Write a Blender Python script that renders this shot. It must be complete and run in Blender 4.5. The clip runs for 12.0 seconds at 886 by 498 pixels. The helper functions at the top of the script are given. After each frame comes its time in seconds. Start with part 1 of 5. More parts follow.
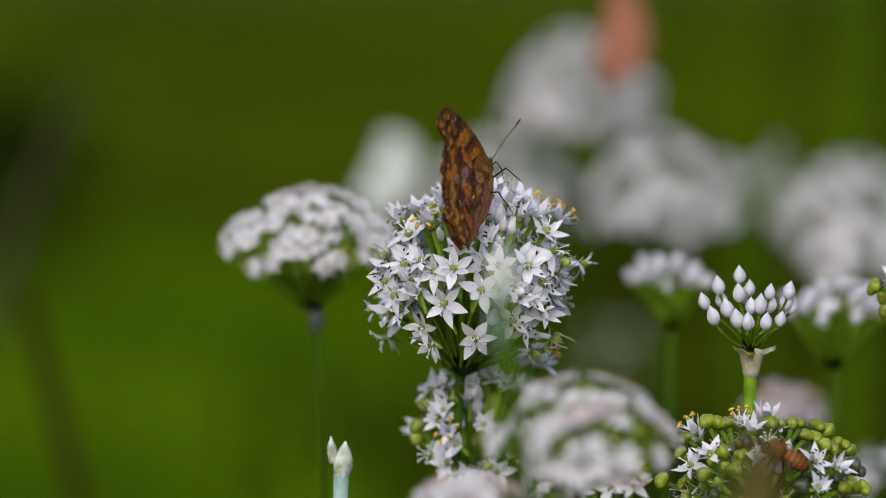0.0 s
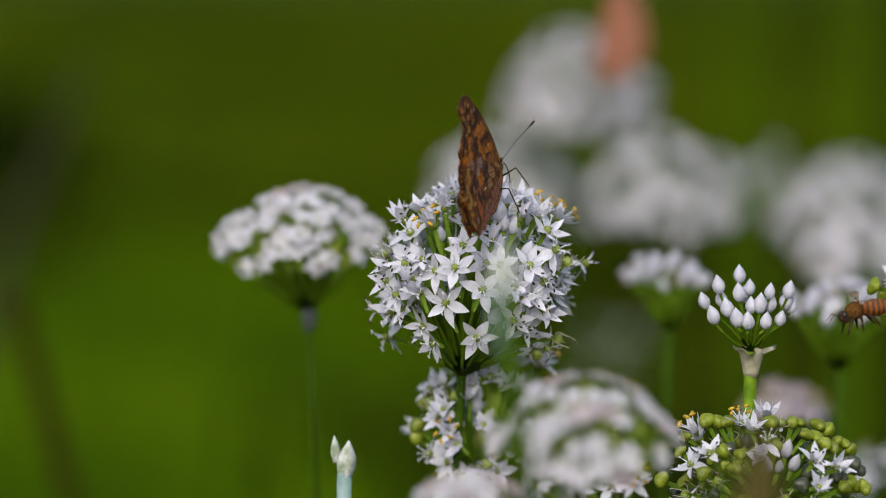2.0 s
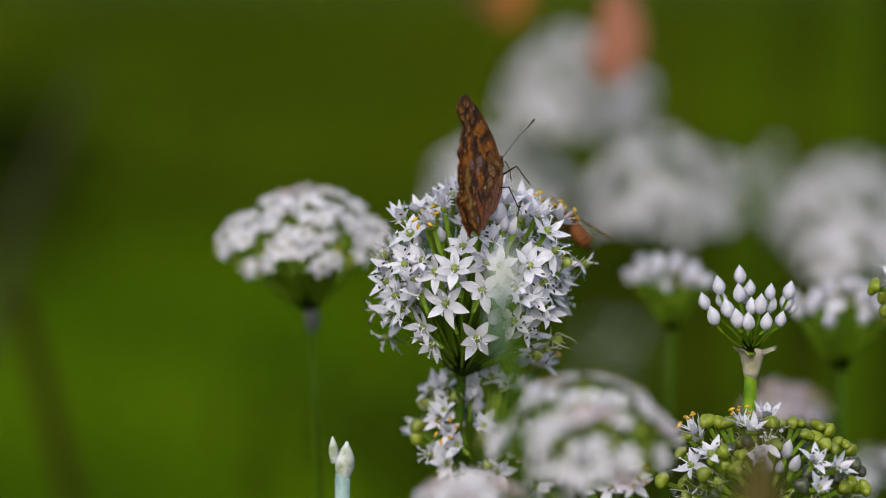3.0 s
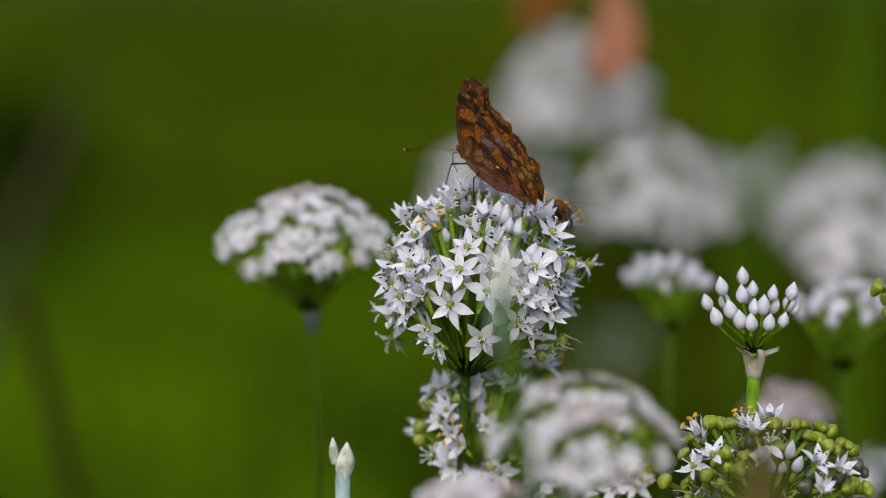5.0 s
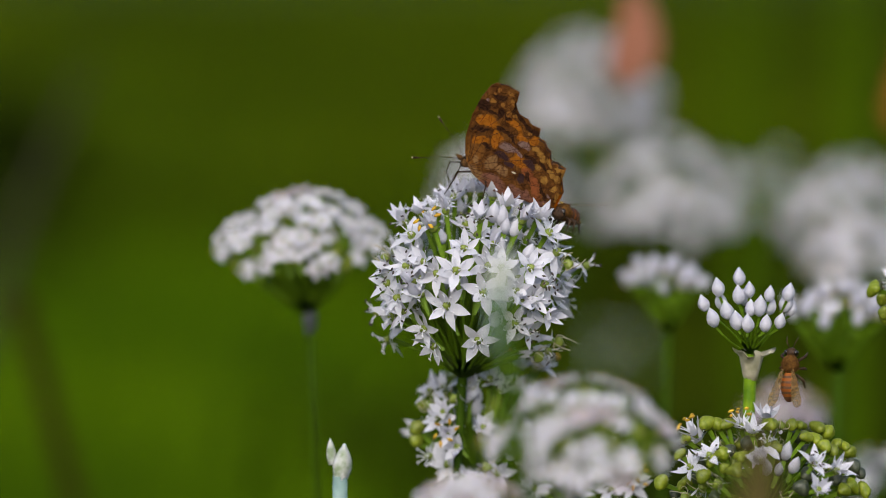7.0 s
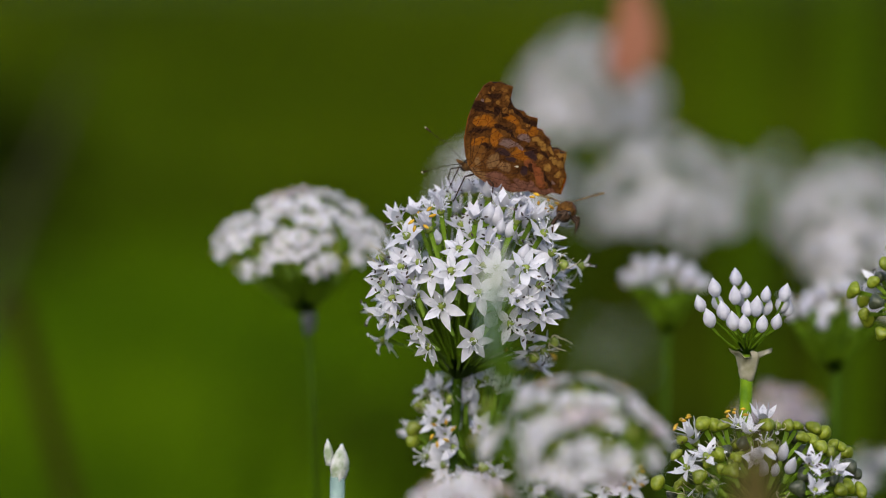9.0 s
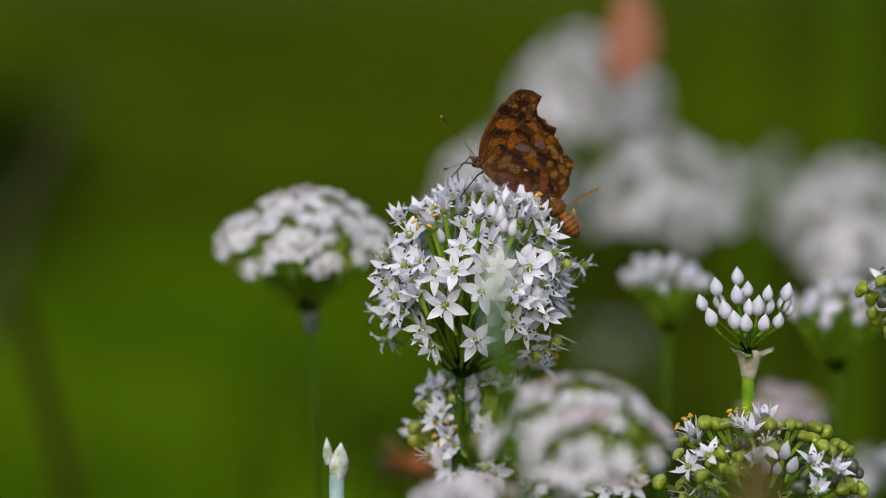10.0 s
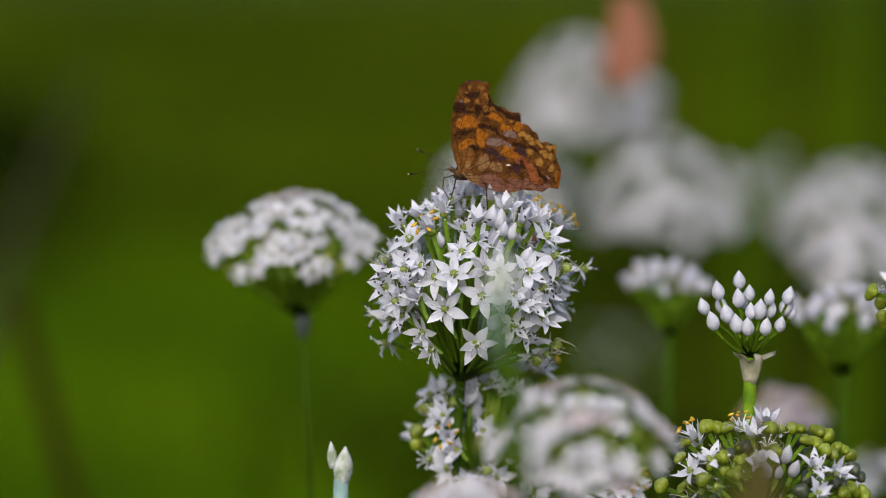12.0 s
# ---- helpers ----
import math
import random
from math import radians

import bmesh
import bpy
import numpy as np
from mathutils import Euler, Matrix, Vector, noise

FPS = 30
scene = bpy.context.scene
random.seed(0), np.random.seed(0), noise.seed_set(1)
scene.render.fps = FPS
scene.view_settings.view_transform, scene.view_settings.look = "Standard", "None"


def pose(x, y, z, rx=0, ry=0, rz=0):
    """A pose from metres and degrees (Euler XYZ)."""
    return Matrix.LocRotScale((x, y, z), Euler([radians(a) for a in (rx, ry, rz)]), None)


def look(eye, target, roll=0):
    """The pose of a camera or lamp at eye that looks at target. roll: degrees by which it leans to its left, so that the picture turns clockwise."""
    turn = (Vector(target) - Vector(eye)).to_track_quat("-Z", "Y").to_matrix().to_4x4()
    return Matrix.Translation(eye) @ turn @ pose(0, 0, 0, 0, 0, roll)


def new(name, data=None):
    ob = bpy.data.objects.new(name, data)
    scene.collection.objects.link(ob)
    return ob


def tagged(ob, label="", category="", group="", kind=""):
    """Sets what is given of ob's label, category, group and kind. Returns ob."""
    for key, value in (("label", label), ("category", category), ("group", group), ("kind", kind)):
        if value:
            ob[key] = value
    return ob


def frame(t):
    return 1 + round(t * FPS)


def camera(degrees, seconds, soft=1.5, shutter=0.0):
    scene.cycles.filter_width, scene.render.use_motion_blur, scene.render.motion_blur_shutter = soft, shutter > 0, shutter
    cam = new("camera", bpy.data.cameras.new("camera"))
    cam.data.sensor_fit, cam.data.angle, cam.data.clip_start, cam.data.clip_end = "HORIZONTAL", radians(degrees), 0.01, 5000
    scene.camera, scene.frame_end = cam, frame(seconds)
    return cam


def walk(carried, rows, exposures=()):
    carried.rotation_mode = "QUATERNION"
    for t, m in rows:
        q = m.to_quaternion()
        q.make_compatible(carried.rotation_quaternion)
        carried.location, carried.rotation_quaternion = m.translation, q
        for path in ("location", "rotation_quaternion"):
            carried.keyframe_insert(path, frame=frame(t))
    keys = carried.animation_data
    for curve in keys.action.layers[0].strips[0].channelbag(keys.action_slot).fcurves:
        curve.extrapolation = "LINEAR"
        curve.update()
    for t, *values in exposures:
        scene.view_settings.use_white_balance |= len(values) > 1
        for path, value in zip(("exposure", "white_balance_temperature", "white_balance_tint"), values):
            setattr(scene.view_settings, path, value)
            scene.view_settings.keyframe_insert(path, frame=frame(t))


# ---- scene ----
# The lens and the camera: a long lens about one metre from the flowers, swaying a little in the hand.
LENS = 11.64
EYE = (0.0, -0.99619, 0.54716)
cam = camera(LENS, 12.0, soft=0.5)
cam.data.dof.use_dof = True
cam.data.dof.focus_distance = 0.99
cam.data.dof.aperture_fstop = 5.9
cam.data.dof.aperture_blades = 0


def aim(x, z):
    return look(EYE, (x / 1000, 0.0, 0.46 + z / 1000))


walk(cam, [
    (0, aim(-0.08, -0.23)),
    (0.5, aim(-0.24, -0.60)),
    (1, aim(0.20, -0.48)),
    (1.5, aim(-0.20, -0.20)),
    (2, aim(-0.08, -0.39)),
    (2.5, aim(-0.16, -0.60)),
    (3, aim(-0.16, -0.23)),
    (5, aim(-0.80, 0.00)),
    (5.5, aim(-0.00, 0.00)),
    (6, aim(0.60, 0.21)),
    (6.5, aim(-0.20, 0.00)),
    (7, aim(-0.00, 0.21)),
    (9, aim(0.80, 0.34)),
    (9.5, aim(0.60, 0.60)),
    (10, aim(0.40, 0.14)),
    (10.5, aim(0.60, 0.40)),
    (11, aim(0.47, 0.40)),
    (11.5, aim(0.60, 0.80)),
    (12, aim(-0.00, 1.00)),
], exposures=[(0, 0.35), (12, 0.35)])

# Bright overcast daylight: a broad soft sun high up behind the camera's shoulder, and the sky.
SUN_UP, SUN_TURN = radians(38), radians(190)
world = bpy.data.worlds.new("sky")
scene.world = world
world.use_nodes = True
sky = world.node_tree.nodes.new("ShaderNodeTexSky")
sky.sky_type, sky.sun_disc, sky.sun_elevation, sky.sun_rotation = "NISHITA", False, SUN_UP, SUN_TURN
sky.dust_density, sky.air_density = 3.0, 1.0
back = world.node_tree.nodes["Background"]
back.inputs["Strength"].default_value = 0.13
world.node_tree.links.new(sky.outputs["Color"], back.inputs["Color"])
sun = new("sun", bpy.data.lights.new("sun", "SUN"))
sun.data.energy, sun.data.angle, sun.data.color = 1.7, radians(50), (1.0, 0.97, 0.93)
sun.matrix_world = look((math.sin(SUN_TURN) * math.cos(SUN_UP) * 9, math.cos(SUN_TURN) * math.cos(SUN_UP) * 9, math.sin(SUN_UP) * 9), (0, 0, 0))

MM = 0.001


# ---- materials ----
def ramp(tree, source, stops):
    node = tree.nodes.new("ShaderNodeValToRGB")
    while len(node.color_ramp.elements) < len(stops):
        node.color_ramp.elements.new(0.5)
    for element, (at, colour) in zip(node.color_ramp.elements, stops):
        element.position, element.color = at, (*colour, 1)
    tree.links.new(source, node.inputs["Fac"])
    return node.outputs["Color"]


def material(name, stops, scale, rough=0.6, bump=0.0, through_light=0.0, detail=5.0, space="Object", vary=0.0, fine=0.0, sheen=0.0, transmission=0.0, alpha=1.0, gloss=0.5):
    """A surface whose colour runs over the stops by noise of that scale (per metre), with a fine relief."""
    mat = bpy.data.materials.new(name)
    mat.use_nodes = True
    tree = mat.node_tree
    shader = tree.nodes["Principled BSDF"]
    shader.inputs["Roughness"].default_value = rough
    shader.inputs["Transmission Weight"].default_value = transmission
    shader.inputs["Alpha"].default_value = alpha
    shader.inputs["Specular IOR Level"].default_value = gloss
    shader.inputs["Sheen Weight"].default_value = sheen
    where = tree.nodes.new("ShaderNodeTexCoord").outputs["Object"]
    if space == "World":
        where = tree.nodes.new("ShaderNodeNewGeometry").outputs["Position"]
    grain = tree.nodes.new("ShaderNodeTexNoise")
    grain.inputs["Scale"].default_value, grain.inputs["Detail"].default_value = scale, detail
    tree.links.new(where, grain.inputs["Vector"])
    colour = ramp(tree, grain.outputs["Fac"], stops)
    if vary:
        info = tree.nodes.new("ShaderNodeObjectInfo")
        span = tree.nodes.new("ShaderNodeMapRange")
        span.inputs["To Min"].default_value, span.inputs["To Max"].default_value = 1 - vary, 1 + vary
        tree.links.new(info.outputs["Random"], span.inputs["Value"])
        tint = tree.nodes.new("ShaderNodeHueSaturation")
        tree.links.new(colour, tint.inputs["Color"])
        tree.links.new(span.outputs["Result"], tint.inputs["Value"])
        colour = tint.outputs["Color"]
    tree.links.new(colour, shader.inputs["Base Color"])
    if bump:
        rough_noise = tree.nodes.new("ShaderNodeTexNoise")
        rough_noise.inputs["Scale"].default_value, rough_noise.inputs["Detail"].default_value = fine or scale * 4, 4
        tree.links.new(where, rough_noise.inputs["Vector"])
        relief = tree.nodes.new("ShaderNodeBump")
        relief.inputs["Strength"].default_value, relief.inputs["Distance"].default_value = bump, 0.0004
        tree.links.new(rough_noise.outputs["Fac"], relief.inputs["Height"])
        tree.links.new(relief.outputs["Normal"], shader.inputs["Normal"])
    if through_light:
        thin = tree.nodes.new("ShaderNodeBsdfTranslucent")
        tree.links.new(colour, thin.inputs["Color"])
        mix = tree.nodes.new("ShaderNodeMixShader")
        mix.inputs["Fac"].default_value = through_light
        tree.links.new(shader.outputs["BSDF"], mix.inputs[1])
        tree.links.new(thin.outputs["BSDF"], mix.inputs[2])
        tree.links.new(mix.outputs["Shader"], tree.nodes["Material Output"].inputs["Surface"])
    return mat


TEPAL = material("white tepal", [(0.3, (0.68, 0.685, 0.75)), (0.6, (0.80, 0.80, 0.865))], 500, 0.6, 0.2, 0.42, vary=0.06, gloss=0.3)
OLD_TEPAL = material("faded tepal", [(0.3, (0.36, 0.30, 0.35)), (0.6, (0.52, 0.46, 0.53))], 500, 0.5, 0.25, 0.2, vary=0.08)
BUD = material("white bud", [(0.3, (0.54, 0.54, 0.62)), (0.65, (0.70, 0.70, 0.78))], 420, 0.5, 0.25, 0.3, vary=0.06, gloss=0.3)
OVARY = material("green ovary", [(0.3, (0.12, 0.18, 0.02)), (0.7, (0.25, 0.30, 0.045))], 900, 0.4, 0.2, 0.1, vary=0.15)
CAPSULE = material("green capsule", [(0.3, (0.105, 0.150, 0.005)), (0.7, (0.225, 0.265, 0.016))], 700, 0.45, 0.2, 0.1, vary=0.2)
DARK_CAPSULE = material("ripe dark capsule", [(0.3, (0.02, 0.03, 0.02)), (0.7, (0.08, 0.09, 0.05))], 700, 0.4, 0.3)
PEDICEL = material("green flower stalk", [(0.3, (0.085, 0.17, 0.005)), (0.7, (0.18, 0.30, 0.013))], 300, 0.5, 0.2, 0.15, vary=0.15, gloss=0.25)
# Stalk green darkened as for shaded stalks; the bud fan's stem takes it too.
DARKENED_PEDICEL = material("flower stalk green darkened for shade", [(0.3, (0.065, 0.14, 0.003)), (0.7, (0.14, 0.24, 0.008))], 300, 0.5, 0.2, 0.15, vary=0.15, gloss=0.1)
STEM = material("green stem", [(0.3, (0.018, 0.042, 0.001)), (0.7, (0.036, 0.072, 0.002))], 120, 0.65, 0.3, vary=0.15, gloss=0.06)
PALE_STEM = material("bluish bloomed stem", [(0.3, (0.15, 0.24, 0.22)), (0.7, (0.28, 0.39, 0.37))], 150, 0.55, 0.3)
SPATHE = material("papery spathe", [(0.3, (0.35, 0.33, 0.20)), (0.7, (0.62, 0.58, 0.45))], 350, 0.7, 0.5, 0.3)
GREY_SPATHE = material("grey papery sheath", [(0.3, (0.035, 0.042, 0.045)), (0.7, (0.085, 0.095, 0.10))], 400, 0.8, 0.4)
ANTHER = material("yellow brown anther", [(0.35, (0.34, 0.17, 0.01)), (0.65, (0.62, 0.40, 0.02))], 700, 0.7, 0.3, vary=0.3)
DARK_ANTHER = material("dark spent anther", [(0.35, (0.02, 0.015, 0.02)), (0.65, (0.08, 0.05, 0.03))], 700, 0.7, 0.3)
GROUND = material("mossy green soil", [(0.35, (0.017, 0.031, 0.0)), (0.5, (0.034, 0.057, 0.0)), (0.65, (0.051, 0.081, 0.0002))], 0.9, 0.95, 0.4, space="World", fine=60, gloss=0.05)
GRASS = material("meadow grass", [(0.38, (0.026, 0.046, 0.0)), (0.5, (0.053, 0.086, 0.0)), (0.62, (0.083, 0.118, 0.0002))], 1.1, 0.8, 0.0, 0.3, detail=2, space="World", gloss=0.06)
# The meadow grass colours again, darkened: shade behind the stems put into the colour.
SHADE_GREEN = material("meadow green darkened for shade", [(0.38, (0.016, 0.027, 0.0)), (0.5, (0.032, 0.050, 0.0)), (0.62, (0.050, 0.070, 0.0006))], 1.1, 0.8, 0.0, 0.3, detail=2, space="World", gloss=0.06)
LUSH = material("lush green leaves", [(0.36, (0.050, 0.108, 0.0)), (0.64, (0.094, 0.175, 0.0))], 3, 0.8, 0.0, 0.3, detail=2, space="World", gloss=0.06)
# Near-black green, mainly for the bushes that make the background's dark patches.
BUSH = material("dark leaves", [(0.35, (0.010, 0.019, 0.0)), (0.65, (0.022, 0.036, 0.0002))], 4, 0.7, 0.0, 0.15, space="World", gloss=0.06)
DRY_LEAF = material("drying olive leaf", [(0.35, (0.050, 0.042, 0.010)), (0.65, (0.105, 0.082, 0.026))], 160, 0.8, 0.4, 0.2, gloss=0.06)
GREY_LEAF = material("greyish dry leaf", [(0.35, (0.030, 0.032, 0.016)), (0.65, (0.062, 0.060, 0.036))], 120, 0.85, 0.4, 0.1, gloss=0.05)
SEED = material("grass seed spike", [(0.35, (0.016, 0.014, 0.001)), (0.65, (0.050, 0.040, 0.006))], 300, 0.9, 0.4, gloss=0.05)


# ---- mesh helpers ----
def mesh_of(name, verts, faces, mats, slots=None, smooth=True):
    me = bpy.data.meshes.new(name)
    me.from_pydata([tuple(v) for v in verts], [], faces)
    for mat in mats:
        me.materials.append(mat)
    if slots:
        me.polygons.foreach_set("material_index", slots)
    me.polygons.foreach_set("use_smooth", [smooth] * len(me.polygons))
    me.update()
    return me


def part(name, me, parent, m=None, label=""):
    """One mesh object under a thing or under a part, at m in its parent's space."""
    ob = new(name, me)
    ob.parent = parent
    ob.matrix_basis = m if m is not None else Matrix()
    if label:
        tagged(ob, label)
    return ob


def loft(rings, closed=True):
    """Faces that join rings of equal count, with caps."""
    verts = [v for ring in rings for v in ring]
    n = len(rings[0])
    faces = []
    for k in range(len(rings) - 1):
        for i in range(n):
            j = (i + 1) % n
            faces.append((k * n + i, k * n + j, (k + 1) * n + j, (k + 1) * n + i))
    if closed:
        faces.append(tuple(reversed(range(n))))
        faces.append(tuple((len(rings) - 1) * n + i for i in range(n)))
    return verts, faces


def tube(points, radii, sides=8):
    """A tube along points, with a radius at each."""
    pts = [Vector(p) for p in points]
    rings = []
    for k, p in enumerate(pts):
        way = (pts[min(k + 1, len(pts) - 1)] - pts[max(k - 1, 0)]).normalized()
        side = way.cross(Vector((0.3, 1, 0.1))).normalized()
        up = side.cross(way).normalized()
        rings.append([p + radii[k] * (math.cos(2 * math.pi * i / sides) * side + math.sin(2 * math.pi * i / sides) * up) for i in range(sides)])
    return loft(rings)


def egg(length, profile, sides=10, lobes=0, depth=0.0):
    """A turned body along +z: profile gives (height share, radius); lobes swell its outline."""
    rings = []
    for h, r in profile:
        ring = []
        for i in range(sides):
            a = 2 * math.pi * i / sides
            rr = r * (1 + depth * math.cos(lobes * a))
            ring.append(Vector((rr * math.cos(a), rr * math.sin(a), h * length)))
        rings.append(ring)
    return loft(rings)


def joined(pieces):
    """Several (verts, faces, slot) in one list of verts, faces and slots."""
    verts, faces, slots = [], [], []
    for vs, fs, slot in pieces:
        n = len(verts)
        verts += list(vs)
        faces += [tuple(i + n for i in f) for f in fs]
        slots += [slot] * len(fs)
    return verts, faces, slots


def turned(normal, spin=0.0):
    """A turn that takes +z to normal."""
    return Vector(normal).to_track_quat("Z", "Y").to_matrix().to_4x4() @ Matrix.Rotation(spin, 4, "Z")


# ---- flower pieces ----
def tepal_shape(length, width, curl):
    """A pointed tepal along +x: an upper and a lower skin that meet at the edge, with a shallow fold along the middle."""
    top, low = [], []
    for s, w in ((0.0, 0.42), (0.15, 0.74), (0.34, 1.0), (0.54, 0.94), (0.74, 0.62), (0.9, 0.26), (1.0, 0.02)):
        x, z, half = s * length, curl * s * s * length, width * w / 2
        edge = z + 0.10 * half
        top += [Vector((x, half, edge)), Vector((x, 0, z - 0.04 * half)), Vector((x, -half, edge))]
        low += [Vector((x, half, edge)), Vector((x, 0, z - 0.04 * half - 0.00008)), Vector((x, -half, edge))]
    faces = []
    for k in range(6):
        a, b = 3 * k, 3 * k + 21
        for i in (0, 1):
            faces.append((a + i, a + i + 1, a + i + 4, a + i + 3))
            faces.append((b + i, b + i + 3, b + i + 4, b + i + 1))
    return top + low, faces


def ovary_shape():
    return egg(0.0021, ((0, 0.0005), (0.15, 0.0009), (0.45, 0.0011), (0.75, 0.0009), (0.95, 0.0005), (1, 0.0002)), 12, 3, 0.14)


def stamen_shape(count, reach, lift, fat=1.0):
    pieces = []
    for k in range(count):
        a = 2 * math.pi * (k + 0.5) / count + 0.2 * math.sin(k * 5)
        e = lift + 0.2 * math.sin(k * 3.1)
        tip = Vector((math.cos(a) * math.cos(e), math.sin(a) * math.cos(e), math.sin(e))) * reach
        mid = tip * 0.5 + Vector((0, 0, 0.0004))
        pieces.append((*tube([(tip * 0.15), mid, tip], [0.00024, 0.00018, 0.0001], 4), 0))
        along = Vector((0.0004, 0.0002, 0.0001)) * fat
        pieces.append((*tube([tip - along, tip, tip + along], [0.0001 * fat, 0.00024 * fat, 0.0001 * fat], 6), 1))
    return joined(pieces)


TEPAL_MESHES = {mat.name: [mesh_of("tepal", *tepal_shape(0.0057, w, c), [mat]) for w, c in ((0.0026, 0.14), (0.0028, -0.18), (0.0023, 0.26), (0.0025, -0.34), (0.0024, 0.42))] for mat in (TEPAL, OLD_TEPAL)}
OVARY_MESH = mesh_of("ovary", *ovary_shape(), [OVARY])


def stamen_mesh(mat, reach, lift):
    vs, fs, slots = stamen_shape(1, reach, lift, 2.0 if mat == ANTHER else 1.2)
    return mesh_of("stamen", vs, fs, [TEPAL, mat], slots)


STAMENS = [[stamen_mesh(mat, reach + d, lift + d * 300) for d in (-0.0004, 0, 0.0004)] for mat, reach, lift in ((ANTHER, 0.0052, 0.95), (TEPAL, 0.0036, 0.8), (TEPAL, 0.0032, 1.0), (DARK_ANTHER, 0.0040, 0.6), (DARK_ANTHER, 0.0036, 1.0), (TEPAL, 0.0038, 0.7), (TEPAL, 0.0034, 0.9))]
BUD_PROFILE = ((0, 0.0005), (0.1, 0.0011), (0.28, 0.00165), (0.48, 0.0017), (0.68, 0.00125), (0.85, 0.0006), (0.95, 0.0002), (1, 0.00006))
BUD_MESH = mesh_of("bud", *egg(0.0053, [(h, r * 0.98) for h, r in BUD_PROFILE], 18, 6, 0.07), [BUD])
SLIM_BUD_MESH = mesh_of("bud", *egg(0.0058, [(h, r * 0.8) for h, r in BUD_PROFILE], 12, 3, 0.07), [BUD])
CAPSULE_PROFILE = ((0, 0.0006), (0.1, 0.0016), (0.3, 0.0024), (0.55, 0.0026), (0.8, 0.0019), (0.95, 0.0008), (1, 0.0002))
CAPSULE_MESHES = [mesh_of("capsule", *egg(0.0044 * tall, [(h, r * wide) for h, r in CAPSULE_PROFILE], 24, 3, depth), [CAPSULE]) for tall, wide, depth in ((1.0, 1.0, 0.16), (0.85, 1.05, 0.24), (1.1, 0.85, 0.12))]
WITHERED_OVARY_MESH = mesh_of("withered_ovary", *egg(0.0026, ((0, 0.0005), (0.15, 0.0011), (0.45, 0.0015), (0.75, 0.0012), (0.95, 0.0006), (1, 0.0002)), 15, 3, 0.18), [OVARY])
CURLED_STAMENS = []
for bow in (0.6, 1.0, 1.5):
    way = [Vector((0.0012 + 0.0014 * bow * math.sin(a), 0, 0.0004 + 0.0018 * (1 - math.cos(a)) / bow)) for a in (0.0, 0.5, 1.0, 1.5, 2.0, 2.5)]
    CURLED_STAMENS.append(mesh_of("stamen", *tube(way, [0.0002, 0.00018, 0.00016, 0.00014, 0.00012, 0.0001], 4), [SPATHE]))
DARK_CAPSULE_MESH = mesh_of("capsule", *egg(0.0044, CAPSULE_PROFILE, 18, 3, 0.15), [DARK_CAPSULE])
PEDICEL_MESH = mesh_of("pedicel", *tube([(0.0012 * math.sin(math.pi * s), 0, s) for s in (0, 0.25, 0.5, 0.75, 1)], [0.00048, 0.00042, 0.0004, 0.00042, 0.0006], 6), [PEDICEL])
# The same stalk in the green darkened for shade.
DARKENED_PEDICEL_MESH = PEDICEL_MESH.copy()
DARKENED_PEDICEL_MESH.materials[0] = DARKENED_PEDICEL
LIFTS = {"o": (14, 11), "h": (42, 8), "c": (66, 6), "d": (-38, 18), "a": (22, 10), "q": (62, 6)}


def simple_blossom(mat, kind):
    """A whole star in one mesh, for heads that stay out of focus."""
    pieces = []
    for k in range(6):
        turn = Matrix.Rotation(k * math.pi / 3, 4, "Z") @ Matrix.Rotation(-radians(LIFTS[kind][0] + 5 * (k % 2)), 4, "Y") @ Matrix.Translation((0.0006, 0, 0.0004))
        vs, fs = tepal_shape(0.0057, 0.0029, 0.05)
        pieces.append(([turn @ v for v in vs], fs, 0))
    pieces.append((*ovary_shape(), 1))
    vs, fs, slots = stamen_shape(6, 0.0042, 0.75)
    pieces.append((vs, [f for f, s in zip(fs, slots) if s == 0], 0))
    pieces.append((vs, [f for f, s in zip(fs, slots) if s == 1], 2))
    vs, fs, slots = joined(pieces)
    return mesh_of("blossom", vs, fs, [mat, OVARY, ANTHER], slots)


SIMPLE = {(mat.name, kind): simple_blossom(mat, kind) for mat in (TEPAL, OLD_TEPAL) for kind in "ohcda"}


